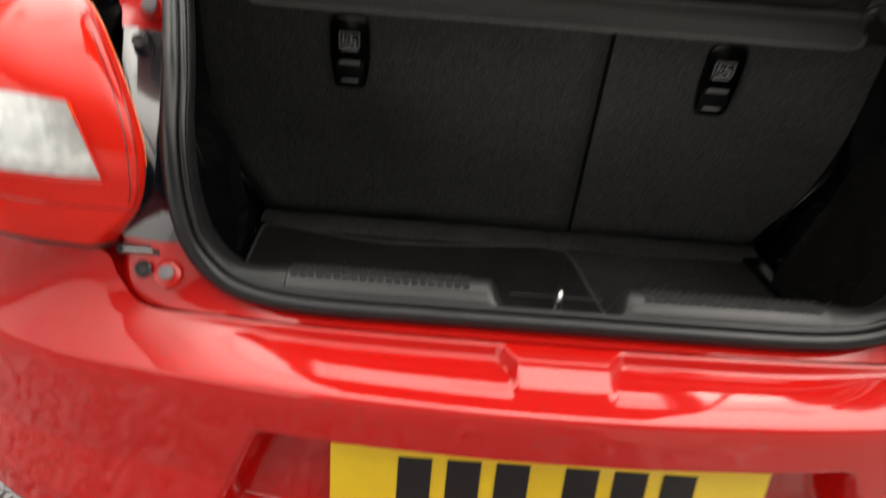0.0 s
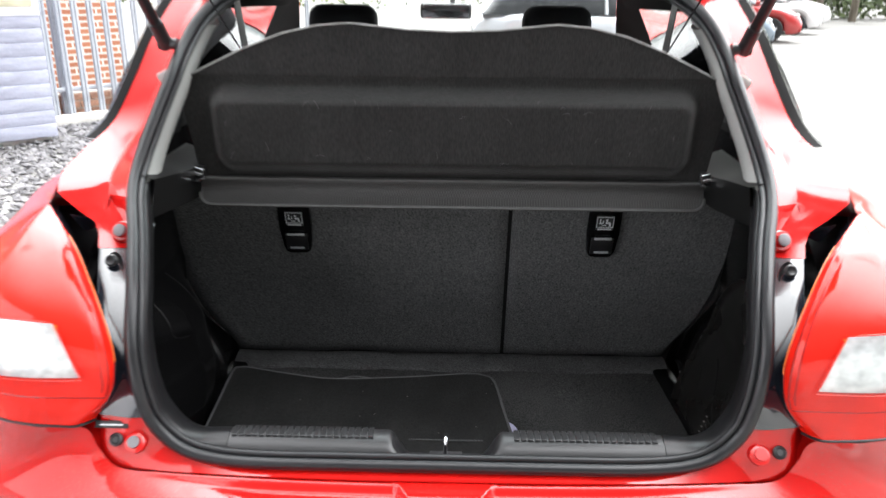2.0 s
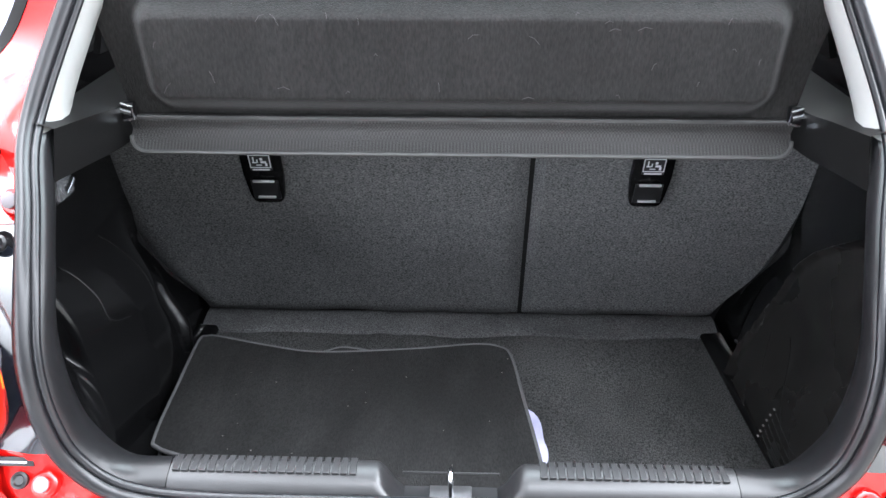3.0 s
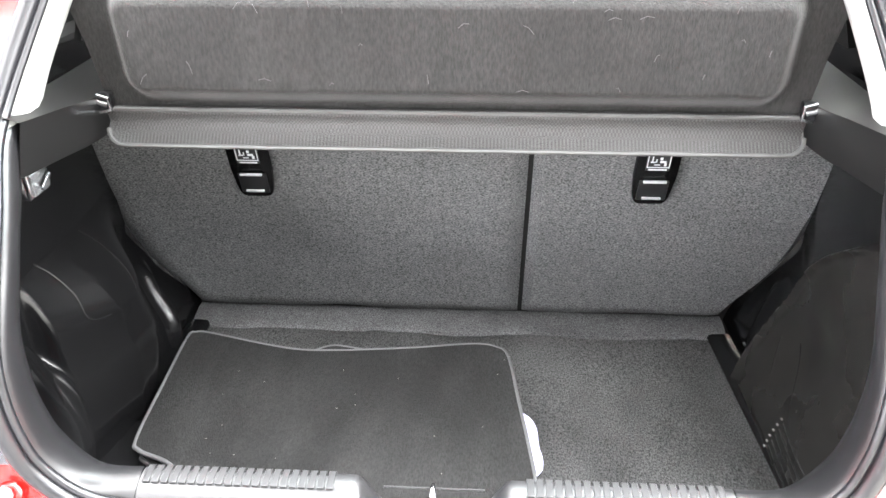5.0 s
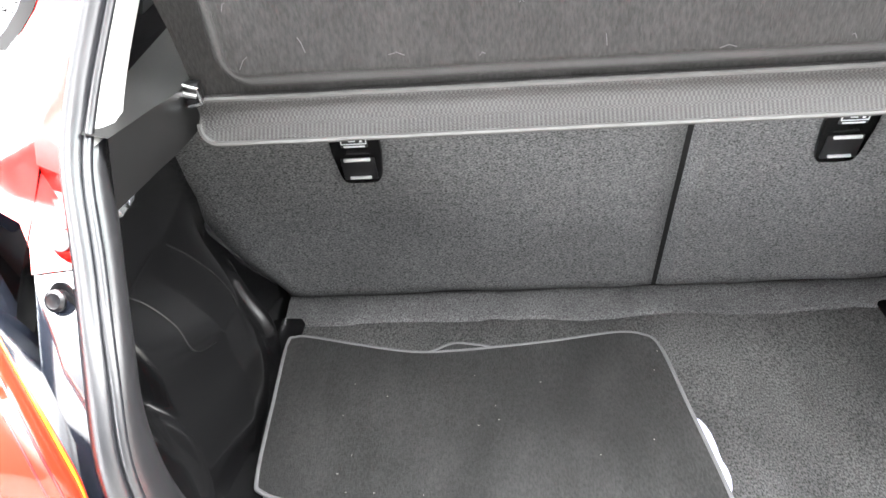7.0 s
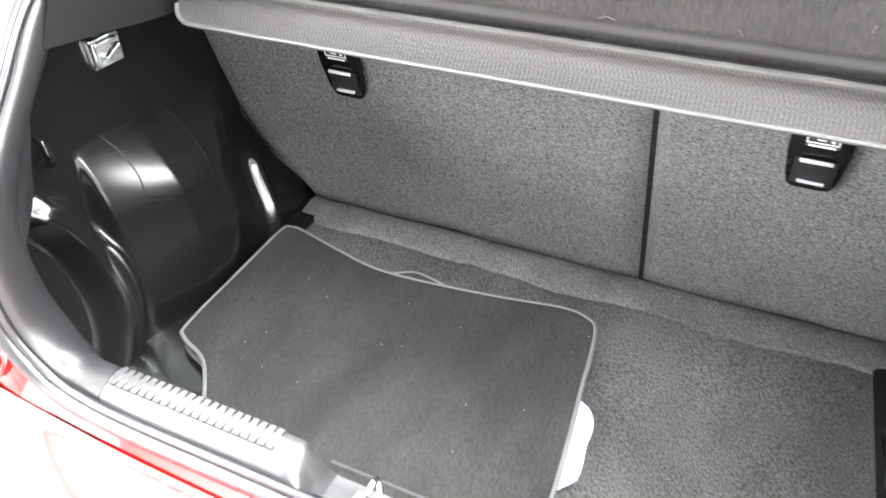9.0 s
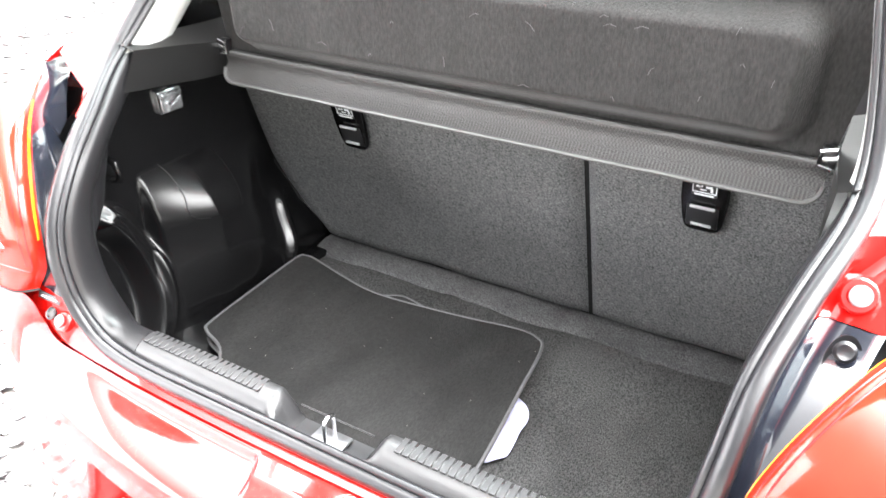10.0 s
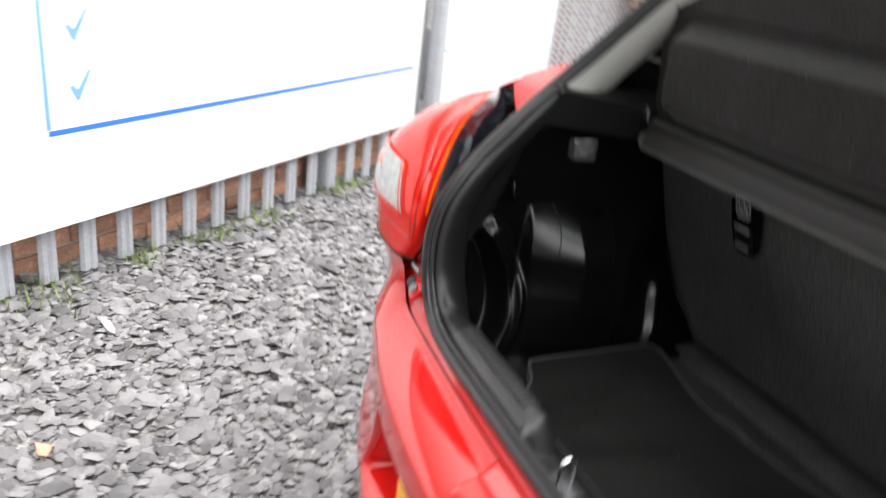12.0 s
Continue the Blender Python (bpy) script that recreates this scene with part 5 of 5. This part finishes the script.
for i in range(21):
    r = []
    for j in range(21):
        u, v = i / 20, j / 20
        y = 0.338 + 0.155 * v
        reach = 0.098 + 0.048 * math.sqrt(max(1 - ((v - 0.45) / 0.56) ** 2, 0)) + 0.004 * math.sin(v * 9)
        x = 0.05 + (reach - 0.05) * u
        r.append((x, y, 0.5125 + 0.010 * abs(noise.noise(Vector((x * 26, y * 20, 4)))) + 0.012 * math.sin(math.pi * u) * (1 - u)))
    rows.append(r)
cloth = part("cleaning_cloth", grid_mesh("cleaning_cloth", rows, thick=0.0015), CLOTH)
tagged(cloth, "pale lilac cloth pushed under the floor mats", "cloth")

# ---- the yard: fences, wall, signs ----
F1, D1 = Vector((-2.0, -0.6, 0)), Vector((-0.64, 0.77, 0)).normalized()
N1 = Vector((D1.y, -D1.x, 0))          # towards the car
F2, D2 = Vector((-3.9, 6.6, 0)), Vector((0.62, 0.785, 0)).normalized()


def pale_mesh():
    """A galvanised pale: a pressed W section with a pointed head."""
    sec = [(-0.034, 0.0), (-0.024, 0.012), (-0.010, 0.012), (0.0, 0.004), (0.010, 0.012), (0.024, 0.012), (0.034, 0.0)]
    verts, faces = [], []
    n = len(sec)
    for z, k in ((0.03, 1.0), (1.9, 1.0), (2.0, 0.12)):
        for x, y in sec:
            verts.append((x * k, -y, z))
        for x, y in sec:
            verts.append((x * k, -y + 0.003, z))
    for i in range(2):
        o = i * 2 * n
        for j in range(n - 1):
            a = o + j
            faces.append((a, a + 1, a + 1 + 2 * n, a + 2 * n))
            b = o + n + j
            faces.append((b + 1, b, b + 2 * n, b + 1 + 2 * n))
        faces.append((o, o + 2 * n, o + 3 * n, o + n))
        faces.append((o + n - 1, o + 2 * n - 1, o + 4 * n - 1, o + 3 * n - 1))
    me = mesh_of("pale", verts, faces, smooth=False)
    me.materials.append(STEEL)
    return me


PALE_MESH = pale_mesh()


def fence(start, along, length, label, pitch=0.155):
    f = tagged(empty("palisade_fence", start), label, "fence")
    ang = math.atan2(along.y, along.x)
    base = Matrix.Translation(start) @ Matrix.Rotation(ang, 4, "Z")
    f.matrix_world = base
    for k in range(int(length / pitch)):
        p = new("pale", PALE_MESH)
        p.parent = f
        p.location = (k * pitch, 0, 0)
    for z in (0.34, 1.62):
        me = box("rail", (length, 0.045, 0.045), (length / 2, 0.032, z), 0.004)
        r = new("rail", me)
        me.materials.append(STEEL)
        r.parent = f
    for k in range(int(length / 2.75) + 1):
        me = box("post", (0.10, 0.055, 2.0), (k * 2.75 + 0.35, 0.085, 1.0), 0.006)
        me.materials.append(STEEL)
        p = new("post", me)
        p.parent = f
    return f


fence(F1 - D1 * 1.56 , D1, 8.0, "galvanised palisade fence standing before a brick wall")
fence(F2 - D2 * 3.0, D2, 6.5, "galvanised palisade fence behind the shed on a low brick plinth")


def brick_run(name, start, along, z0, courses, count, label, high, depth=0.1):
    """A wall with its lowest courses laid brick by brick."""
    ang = math.atan2(along.y, along.x)
    m = Matrix.Translation(start) @ Matrix.Rotation(ang, 4, "Z")
    length = count * 0.225
    wall = part(name, moved(box(name, (length, depth, high), (length / 2, depth / 2 + 0.006, high / 2)), m), MORTAR)
    tagged(wall, label, "wall", kind="structure")
    me = box("brick", (0.215, 0.02, 0.065), (0, 0, 0), 0.004, None, 1)
    me.materials.append(BRICK)
    rg = random.Random(3)
    for c in range(courses):
        for k in range(count):
            b = new("brick", me)
            b.parent = wall
            x = (k + 0.5 + (0.5 if c % 2 else 0)) * 0.225
            if x > length - 0.05:
                continue
            b.matrix_basis = m @ Matrix.Translation((x, 0.004 + rg.uniform(-0.002, 0.002), z0 + 0.037 + c * 0.075))
    return wall


brick_run("wall_west", F1 - D1 * 1.5 - N1 * 0.16, D1, -0.01, 5, 26, "red brick wall with pale mortar behind the fence", 0.75)
brick_run("wall_plinth", F2 - D2 * 1.2 + Vector((-0.785, 0.62, 0)) * 0.16, D2, 0.05, 3, 26, "low red brick plinth under the fence", 0.28)
kerb = part("kerb", moved(box("kerb", (7.0, 0.14, 0.10), (3.5, 0.02, 0.05), 0.012), Matrix.Translation(F2 - D2 * 1.2 + Vector((0.785, -0.62, 0)) * 0.04) @ Matrix.Rotation(math.atan2(D2.y, D2.x), 4, "Z")), CONCRETE)
tagged(kerb, "pale concrete kerb along the fence", "kerb", kind="structure")

# brick building beyond the far fence
house = tagged(empty("brick_building", F2 + Vector((-1.6, 2.2, 0))), "red brick building seen through the palisade fence", "building")
HM = Matrix.Translation(F2 - D2 * 4 + Vector((-0.785, 0.62, 0)) * 1.6) @ Matrix.Rotation(math.atan2(D2.y, D2.x), 4, "Z")


def brick_wall_material():
    m = material("coursed_brick", (0.36, 0.14, 0.075), 0.85, var=0.2, vscale=6, bump=0.4, bscale=90)
    n, l = m.node_tree.nodes, m.node_tree.links
    b = n["Principled BSDF"]
    t = n.new("ShaderNodeTexBrick")
    t.inputs["Color1"].default_value = (0.38, 0.15, 0.08, 1)
    t.inputs["Color2"].default_value = (0.30, 0.11, 0.06, 1)
    t.inputs["Mortar"].default_value = (0.55, 0.52, 0.47, 1)
    t.inputs["Scale"].default_value = 1.0
    t.inputs["Brick Width"].default_value = 0.225
    t.inputs["Row Height"].default_value = 0.075
    t.inputs["Mortar Size"].default_value = 0.012
    c = n.new("ShaderNodeTexCoord")
    mp = n.new("ShaderNodeMapping")
    mp.inputs["Rotation"].default_value = (radians(90), 0, 0)
    l.new(c.outputs["Object"], mp.inputs["Vector"])
    l.new(mp.outputs["Vector"], t.inputs["Vector"])
    l.new(t.outputs["Color"], b.inputs["Base Color"])
    return m


COURSED = brick_wall_material()
wall_ob = part("wall", box("wall", (6.6, 0.3, 5.0), (2.3, 0.15, 2.5)), COURSED, house)
wall_ob.matrix_parent_inverse = Matrix.Identity(4)
wall_ob.matrix_basis = Matrix.Translation(house.location).inverted() @ HM
for k, (x, w) in enumerate(((0.5, 0.9), (2.6, 1.2))):
    win = part("window", moved(box("window", (w, 0.06, 1.2), (x, -0.01, 2.0), 0.01), HM), WHITE, house)
    part("pane", moved(box("pane", (w - 0.14, 0.02, 1.06), (x, -0.045, 2.0), 0.004), HM), DARKGLASS, win)
    part("sill", moved(box("sill", (w + 0.1, 0.12, 0.07), (x, -0.05, 1.36), 0.006), HM), CONCRETE, win)
part("roof", moved(box("roof", (7.0, 3.0, 0.15), (2.3, 1.2, 5.1), 0.02, Euler((radians(20), 0, 0)).to_matrix()), HM), BED, house)

# sign boards on the near fence
def on_fence(s, z, out):
    return F1 + D1 * s + N1 * out + Vector((0, 0, z))


SM = Matrix.Translation(F1) @ Matrix.Rotation(math.atan2(D1.y, D1.x), 4, "Z") @ Matrix.Rotation(radians(-1.2), 4, "Y")


def board_part(name, s0, s1, z0, z1, out, th, mat, parent, label="", bevel=0.0):
    return part(name, moved(box(name, (s1 - s0, th, z1 - z0), ((s0 + s1) / 2, -out, (z0 + z1) / 2), bevel), SM), mat, parent, label)


sign = tagged(empty("sign_board", F1), "large white sign board with blue outline and ticks", "sign")
board_part("panel", -1.5, 2.22, 0.235, 2.1, 0.045, 0.02, WHITE, sign, "", 0.004)
board_part("outline", 0.0, 2.16, 0.545, 0.562, 0.0565, 0.002, BLUE, sign)
board_part("outline", -0.006, 0.010, 0.565, 1.9, 0.0565, 0.002, PALEBLUE, sign)
for z in (0.66, 0.845, 1.03, 1.215, 1.40):
    tick = [(0.085, 0.03), (0.098, 0.038), (0.112, 0.018), (0.150, 0.075), (0.168, 0.082), (0.118, -0.012), (0.108, -0.012)]
    me = slab("tick", [(x, y) for x, y in tick], 0.003)
    part("tick", moved(me, SM @ Matrix.Translation((-0.0, -0.0555, z)) @ Matrix.Rotation(radians(90), 4, "X")), PALEBLUE, sign)
    for x0, w in ((0.24, 0.05), (0.31, 0.03), (0.36, 0.07)):
        board_part("print_bar", x0, x0 + w, z + 0.015, z + 0.032, 0.0565, 0.002, PRINT, sign)
sign2 = tagged(empty("sign_board", F1 + D1 * 3), "plain white sign board on the fence", "sign")
board_part("panel", 2.42, 4.15, 0.30, 2.0, 0.045, 0.02, WHITE, sign2, "", 0.004)
board_part("outline", 2.5, 3.2, 0.60, 0.615, 0.0565, 0.002, PALEBLUE, sign2)
post = part("sign_post", moved(box("sign_post", (0.08, 0.08, 2.3), (2.32, -0.10, 1.15), 0.008), SM), STEEL)
tagged(post, "grey steel post between the sign boards", "post")

# ---- shed ----
shed = tagged(empty("shed", (-3.96, 5.32, 0)), "pale lilac timber shed with horizontal boards and a window", "shed")
SD = Vector((0.44, 0.43, 0)).normalized()
SH = Matrix.Translation((-3.96, 5.32, 0)) @ Matrix.Rotation(math.atan2(SD.y, SD.x), 4, "Z")
part("core", moved(box("core", (2.55, 1.5, 2.1), (-0.68, 0.80, 1.10)), SH), BOARD, shed)
for k in range(9):
    part("board", moved(box("board", (0.60, 0.022, 0.112), (0.315, 0.030 - 0.004, 0.115 + 0.115 * k), 0.006, Euler((radians(3), 0, 0)).to_matrix()), SH), BOARD, shed)
    part("board", moved(box("board", (0.022, 1.45, 0.112), (0.608, 0.80, 0.115 + 0.115 * k), 0.006), SH), BOARD, shed)
part("corner_trim", moved(box("corner_trim", (0.045, 0.045, 2.05), (0.01, 0.02, 1.06), 0.004), SH), BOARD, shed)
part("door", moved(box("door", (0.75, 0.03, 1.95), (-0.42, 0.035, 1.02), 0.004), SH), BOARD, shed)
win = part("window", moved(box("window", (0.60, 0.05, 0.80), (0.315, 0.030, 1.48), 0.006), SH), WHITE, shed, "window with a pale blind behind the pane")
part("pane", moved(box("pane", (0.50, 0.012, 0.70), (0.315, 0.002, 1.50), 0.002), SH), material("blind_behind_glass", (0.50, 0.48, 0.34), 0.15, coat=1.0, var=0.35, vscale=4), win)
part("base", moved(box("base", (2.4, 1.4, 0.07), (-0.62, 0.80, 0.03), 0.004), SH), CONCRETE, shed)
part("roof", moved(box("roof", (2.8, 1.9, 0.06), (-0.68, 0.75, 2.2), 0.01, Euler((radians(5), 0, 0)).to_matrix()), SH), BED, shed)

# ---- parked cars ----
def parked_car(at, heading, mat, label, tall=1.45, long=4.0):
    c = tagged(empty("parked_car"), label, "car", "cars parked across the yard")
    st = [(-0.5, 0.45, 0.72, 0.62), (-0.485, 0.28, 0.86, 0.74), (-0.44, 0.22, 0.95, 0.82), (-0.3, 0.2, 0.97, 0.86), (0.0, 0.2, 0.95, 0.87), (0.2, 0.2, 0.93, 0.87), (0.33, 0.2, 0.86, 0.85), (0.43, 0.22, 0.76, 0.80), (0.485, 0.25, 0.64, 0.70), (0.5, 0.32, 0.52, 0.62)]
    rows = []
    for f in range(41):
        t = -0.5 + f / 40
        zb = half_curve([(a, b) for a, b, _, _ in st], t)
        zt = half_curve([(a, b) for a, _, b, _ in st], t)
        w = half_curve([(a, b) for a, _, _, b in st], t)
        y = t * long
        for cy in (-0.31 * long, 0.30 * long):
            if abs(y - cy) < 0.36:
                zb = max(zb, 0.30 + math.sqrt(0.36 ** 2 - (y - cy) ** 2))
        half = [(w * 0.93, zb), (w * 0.99, zb + (zt - zb) * 0.3), (w, zb + (zt - zb) * 0.55), (w * 0.97, zb + (zt - zb) * 0.85), (w * 0.88, zt), (w * 0.5, zt + 0.035), (0, zt + 0.045)]
        rows.append([(-x, y, z) for x, z in half] + [(x, y, z) for x, z in half[::-1][1:]])
    part("body", grid_mesh("body", rows, flip=True, angle=50), mat, c)
    hs = [(-0.47, 0.95, 0.70), (-0.37, tall - 0.06, 0.58), (-0.2, tall, 0.57), (0.02, tall - 0.02, 0.57), (0.25, 0.93, 0.72)]
    rows = []
    for f in range(29):
        t = -0.47 + 0.72 * f / 28
        z = half_curve([(a, b) for a, b, _ in hs], t)
        w = half_curve([(a, b) for a, _, b in hs], t)
        half = [(0.80, 0.93), ((0.80 + w) / 2 + 0.03, (0.93 + z) / 2), (w, z - 0.03), (w * 0.8, z), (0, z + 0.02)]
        rows.append([(-x, t * long, zz) for x, zz in half] + [(x, t * long, zz) for x, zz in half[::-1][1:]])
    part("glasshouse", grid_mesh("glasshouse", rows, flip=True, angle=50), DARKGLASS, c)
    part("roof", grid_mesh("roof", [[(x * 1.01, y, z + 0.006) for x, y, z in r[2:7]] for r in rows[4:20]], flip=True), mat, c)
    for s in (-1, 1):
        for y in (-0.31 * long, 0.30 * long):
            wheel(c, (s * 0.76, y, 0.31), s, 0.31)
        part("headlight", box("headlight", (0.30, 0.10, 0.12), (s * 0.58, 0.462 * long, 0.66), 0.03), REFLECTOR, c)
        part("door_mirror", box("door_mirror", (0.16, 0.10, 0.11), (s * 0.92, 0.20 * long, 0.98), 0.03), mat, c)
        part("pillar", tube("pillar", [(s * 0.80, 0.0, 0.94), (s * 0.60, -0.02, tall - 0.04)], 0.03, 6), mat, c)
    part("grille", box("grille", (0.80, 0.05, 0.14), (0, 0.495 * long, 0.50), 0.02), BLACK, c)
    part("front_bumper", box("front_bumper", (1.35, 0.08, 0.16), (0, 0.488 * long, 0.34), 0.03), mat, c)
    part("number_plate", box("number_plate", (0.52, 0.01, 0.11), (0, 0.512 * long, 0.40), 0.002), PRINT, c)
    c.matrix_basis = Matrix.Translation(at) @ Matrix.Rotation(radians(heading), 4, "Z")
    return c


SILVER = material("silver_paint", (0.55, 0.57, 0.60), 0.3, 0.3, coat=1.0, var=0.03, vscale=3)
GREYBLUE = material("grey_blue_paint", (0.20, 0.25, 0.30), 0.3, 0.3, coat=1.0, var=0.03, vscale=3)
DARKRED = material("dark_red_paint", (0.42, 0.02, 0.02), 0.3, coat=1.0, var=0.03, vscale=3)
WHITECAR = material("white_car_paint", (0.80, 0.80, 0.81), 0.3, coat=1.0, var=0.02, vscale=3)
parked_car((4.9, 17.2, 0), -100, GREYBLUE, "grey-blue parked hatchback with its nose to the lane", 1.5)
parked_car((6.9, 20.6, 0), -100, DARKRED, "dark red parked hatchback between paler cars", 1.46)
parked_car((9.0, 24.2, 0), -100, WHITECAR, "white parked car in the row", 1.45)
parked_car((11.0, 28.0, 0), -100, WHITECAR, "white parked estate at the end of the row", 1.5)
parked_car((2.2, 11.9, 0), -90, SILVER, "silver parked car seen through the hatchback's windows", 1.5)

# ---- trees ----
def tree(x, y, h, seed, crown=True):
    rg = random.Random(seed)
    t = tagged(empty("tree", (x, y, 0)), "tall slender tree with pale bark and sparse green leaves", "tree", "trees beyond the yard")
    lean = Vector((rg.uniform(-0.06, 0.06), rg.uniform(-0.05, 0.05), 1))
    pts = [Vector((x, y, -0.05)) + Vector((lean.x * h * k / 8 + rg.uniform(-0.06, 0.06) * k / 2, lean.y * h * k / 8, h * k / 8)) for k in range(9)]
    trunk = part("trunk", tube("trunk", pts, [0.16 * (1 - 0.1 * k) for k in range(9)], 9), BARK, t)
    tips = []
    for k in range(9):
        z = rg.uniform(0.22, 0.95)
        i = min(int(z * 8), 7)
        p = pts[i].lerp(pts[i + 1], z * 8 - i)
        a = rg.uniform(0, 2 * math.pi)
        ln = rg.uniform(0.9, 2.2) * (1.1 - z * 0.5)
        q = p + Vector((math.cos(a) * ln, math.sin(a) * ln, ln * rg.uniform(0.3, 0.9)))
        part("limb", tube("limb", [p, p.lerp(q, 0.5) + Vector((0, 0, 0.1)), q], [0.05, 0.035, 0.012], 6), BARK, trunk)
        tips += [q, p.lerp(q, 0.6), p.lerp(q, 0.35)]
    verts, faces = [], []
    for q in tips:
        for k in range(46):
            c = q + Vector((rg.gauss(0, 0.5), rg.gauss(0, 0.5), rg.gauss(0, 0.42)))
            u = Vector((rg.uniform(-1, 1), rg.uniform(-1, 1), rg.uniform(-1, 1))).normalized() * rg.uniform(0.06, 0.13)
            v = u.orthogonal().normalized() * rg.uniform(0.04, 0.08)
            o = len(verts)
            verts += [c - u, c + v, c + u, c - v]
            faces.append((o, o + 1, o + 2, o + 3))
    part("crown", mesh_of("crown", verts, faces, smooth=False), LEAF, t)


for k, (x, y, h) in enumerate(((9.5, 33, 8), (11.5, 31, 9), (13.2, 34, 8.5), (14.6, 32, 9), (16.5, 33, 8), (18.2, 31, 9), (20.5, 34, 8), (12.3, 38, 9), (16, 39, 9), (19.5, 39, 9.5), (7.0, 36, 8))):
    tree(x, y, h, 20 + k)


def leafy_bank(name, x0, x1, y, depth, high, n, seed, label):
    rg = random.Random(seed)
    verts, faces = [], []
    for k in range(n):
        x = rg.uniform(x0, x1)
        top = high * (0.65 + 0.35 * noise.noise(Vector((x * 0.7, 3, 1))))
        c = Vector((x, y + rg.uniform(0, depth), top * rg.random() ** 0.7))
        u = Vector((rg.uniform(-1, 1), rg.uniform(-1, 1), rg.uniform(-1, 1))).normalized() * rg.uniform(0.08, 0.2)
        v = u.orthogonal().normalized() * rg.uniform(0.06, 0.12)
        o = len(verts)
        verts += [c - u, c + v, c + u, c - v]
        faces.append((o, o + 1, o + 2, o + 3))
    ob = part(name, mesh_of(name, verts, faces, smooth=False), LEAF)
    return tagged(ob, label, "hedge", kind="stuff")


leafy_bank("hedge", 2, 34, 35, 3.0, 3.4, 16000, 8, "dense green bushes under the trees")
leafy_bank("far_wood", -30, 60, 44, 6.0, 9.0, 16000, 9, "far green woodland edge")

# ---- slate gravel ----
bed = part("gravel_bed", grid_mesh("gravel_bed", [[(x, y, -0.003) for x in np.linspace(-14, 0.95, 30)] for y in np.linspace(-9, 9.5, 30)]), BED)
tagged(bed, "dark bed under the slate gravel", "ground", kind="structure")


def gravel(name, count, x0, x1, y0, y1, size, seed):
    rg = np.random.RandomState(seed)
    px = rg.uniform(x0, x1, count * 2)
    py = rg.uniform(y0, y1, count * 2)
    d1 = (px - F1.x) * N1.x + (py - F1.y) * N1.y
    keep = (d1 > -0.12) & ~((px > -0.62) & (py > 0.10))
    px, py = px[keep][:count], py[keep][:count]
    n = len(px)
    ring = 6
    verts = np.zeros((n, ring + 2, 3))
    r = size * np.exp(rg.normal(0, 0.38, n))
    asp = rg.uniform(0.55, 1.0, n)
    th = r * rg.uniform(0.18, 0.42, n)
    rot = rg.uniform(0, 2 * np.pi, n)
    for k in range(ring):
        a = 2 * np.pi * k / ring
        jr = rg.uniform(0.72, 1.2, n)
        u, v = np.cos(a) * r * jr, np.sin(a) * r * asp * jr
        verts[:, k, 0] = u * np.cos(rot) - v * np.sin(rot)
        verts[:, k, 1] = u * np.sin(rot) + v * np.cos(rot)
        verts[:, k, 2] = rg.uniform(-0.3, 0.3, n) * th
    verts[:, ring, 2] = th
    verts[:, ring, :2] = rg.normal(0, 0.25, (n, 2)) * r[:, None]
    verts[:, ring + 1, 2] = -th
    ta, tb = rg.normal(0, 0.22, n), rg.normal(0, 0.22, n)
    verts[:, :, 2] += verts[:, :, 0] * ta[:, None] + verts[:, :, 1] * tb[:, None]
    verts[:, :, 0] += px[:, None]
    verts[:, :, 1] += py[:, None]
    verts[:, :, 2] += (th * 0.5 + rg.uniform(0, 0.012, n))[:, None]
    tri = []
    for k in range(ring):
        tri.append((k, (k + 1) % ring, ring))
        tri.append(((k + 1) % ring, k, ring + 1))
    faces = (np.arange(n)[:, None, None] * (ring + 2) + np.array(tri)[None]).reshape(-1, 3)
    me = bpy.data.meshes.new(name)
    me.from_pydata(verts.reshape(-1, 3).tolist(), [], faces.tolist())
    me.update()
    ob = part(name, me, SLATE)
    return tagged(ob, "loose blue-grey slate chippings on the ground", "gravel", kind="stuff")


gravel("gravel_chips", 30000, -3.6, 0.4, -2.0, 1.4, 0.0155, 4)
gravel("gravel_chips", 22000, -5.2, -0.7, 1.2, 7.2, 0.021, 5)


def tufts(name, places, seed):
    rg = random.Random(seed)
    verts, faces = [], []
    for q in places:
        for k in range(40):
            b = q + Vector((rg.gauss(0, 0.05), rg.gauss(0, 0.05), 0))
            t = b + Vector((rg.gauss(0, 0.03), rg.gauss(0, 0.03), rg.uniform(0.03, 0.09)))
            w = Vector((rg.uniform(-1, 1), rg.uniform(-1, 1), 0)).normalized() * 0.005
            o = len(verts)
            verts += [b - w, b + w, t]
            faces.append((o, o + 1, o + 2))
    ob = part(name, mesh_of(name, verts, faces, smooth=False), WEED)
    return tagged(ob, "small green weeds along the foot of the fence", "weeds", kind="stuff")


tufts("weeds", [on_fence(s, 0, 0.03) for s in (-0.12, 0.02, 0.35, 0.62, 0.70, 0.88, 1.02, 1.55, 1.62, 1.70, 2.0)], 6)
rubbish = part("orange_litter", moved(slab("orange_litter", [(0, 0), (0.05, 0.01), (0.06, 0.03), (0.02, 0.04)], 0.004, 0.001), Matrix.Translation((-1.09, -0.57, 0.028))), material("orange_scrap", (0.62, 0.24, 0.15), 0.6, var=0.2, vscale=40))
tagged(rubbish, "scrap of orange litter lying on the gravel", "litter")
leaf = part("dry_leaf", moved(slab("dry_leaf", [(0, 0), (0.03, 0.012), (0.09, 0.01), (0.12, 0.0), (0.08, -0.014), (0.03, -0.01)], 0.003, 0.001), Matrix.Translation((-1.60, -0.40, 0.03)) @ Matrix.Rotation(radians(200), 4, "Z")), CONCRETE)
tagged(leaf, "pale dry leaf lying on the gravel", "leaf")
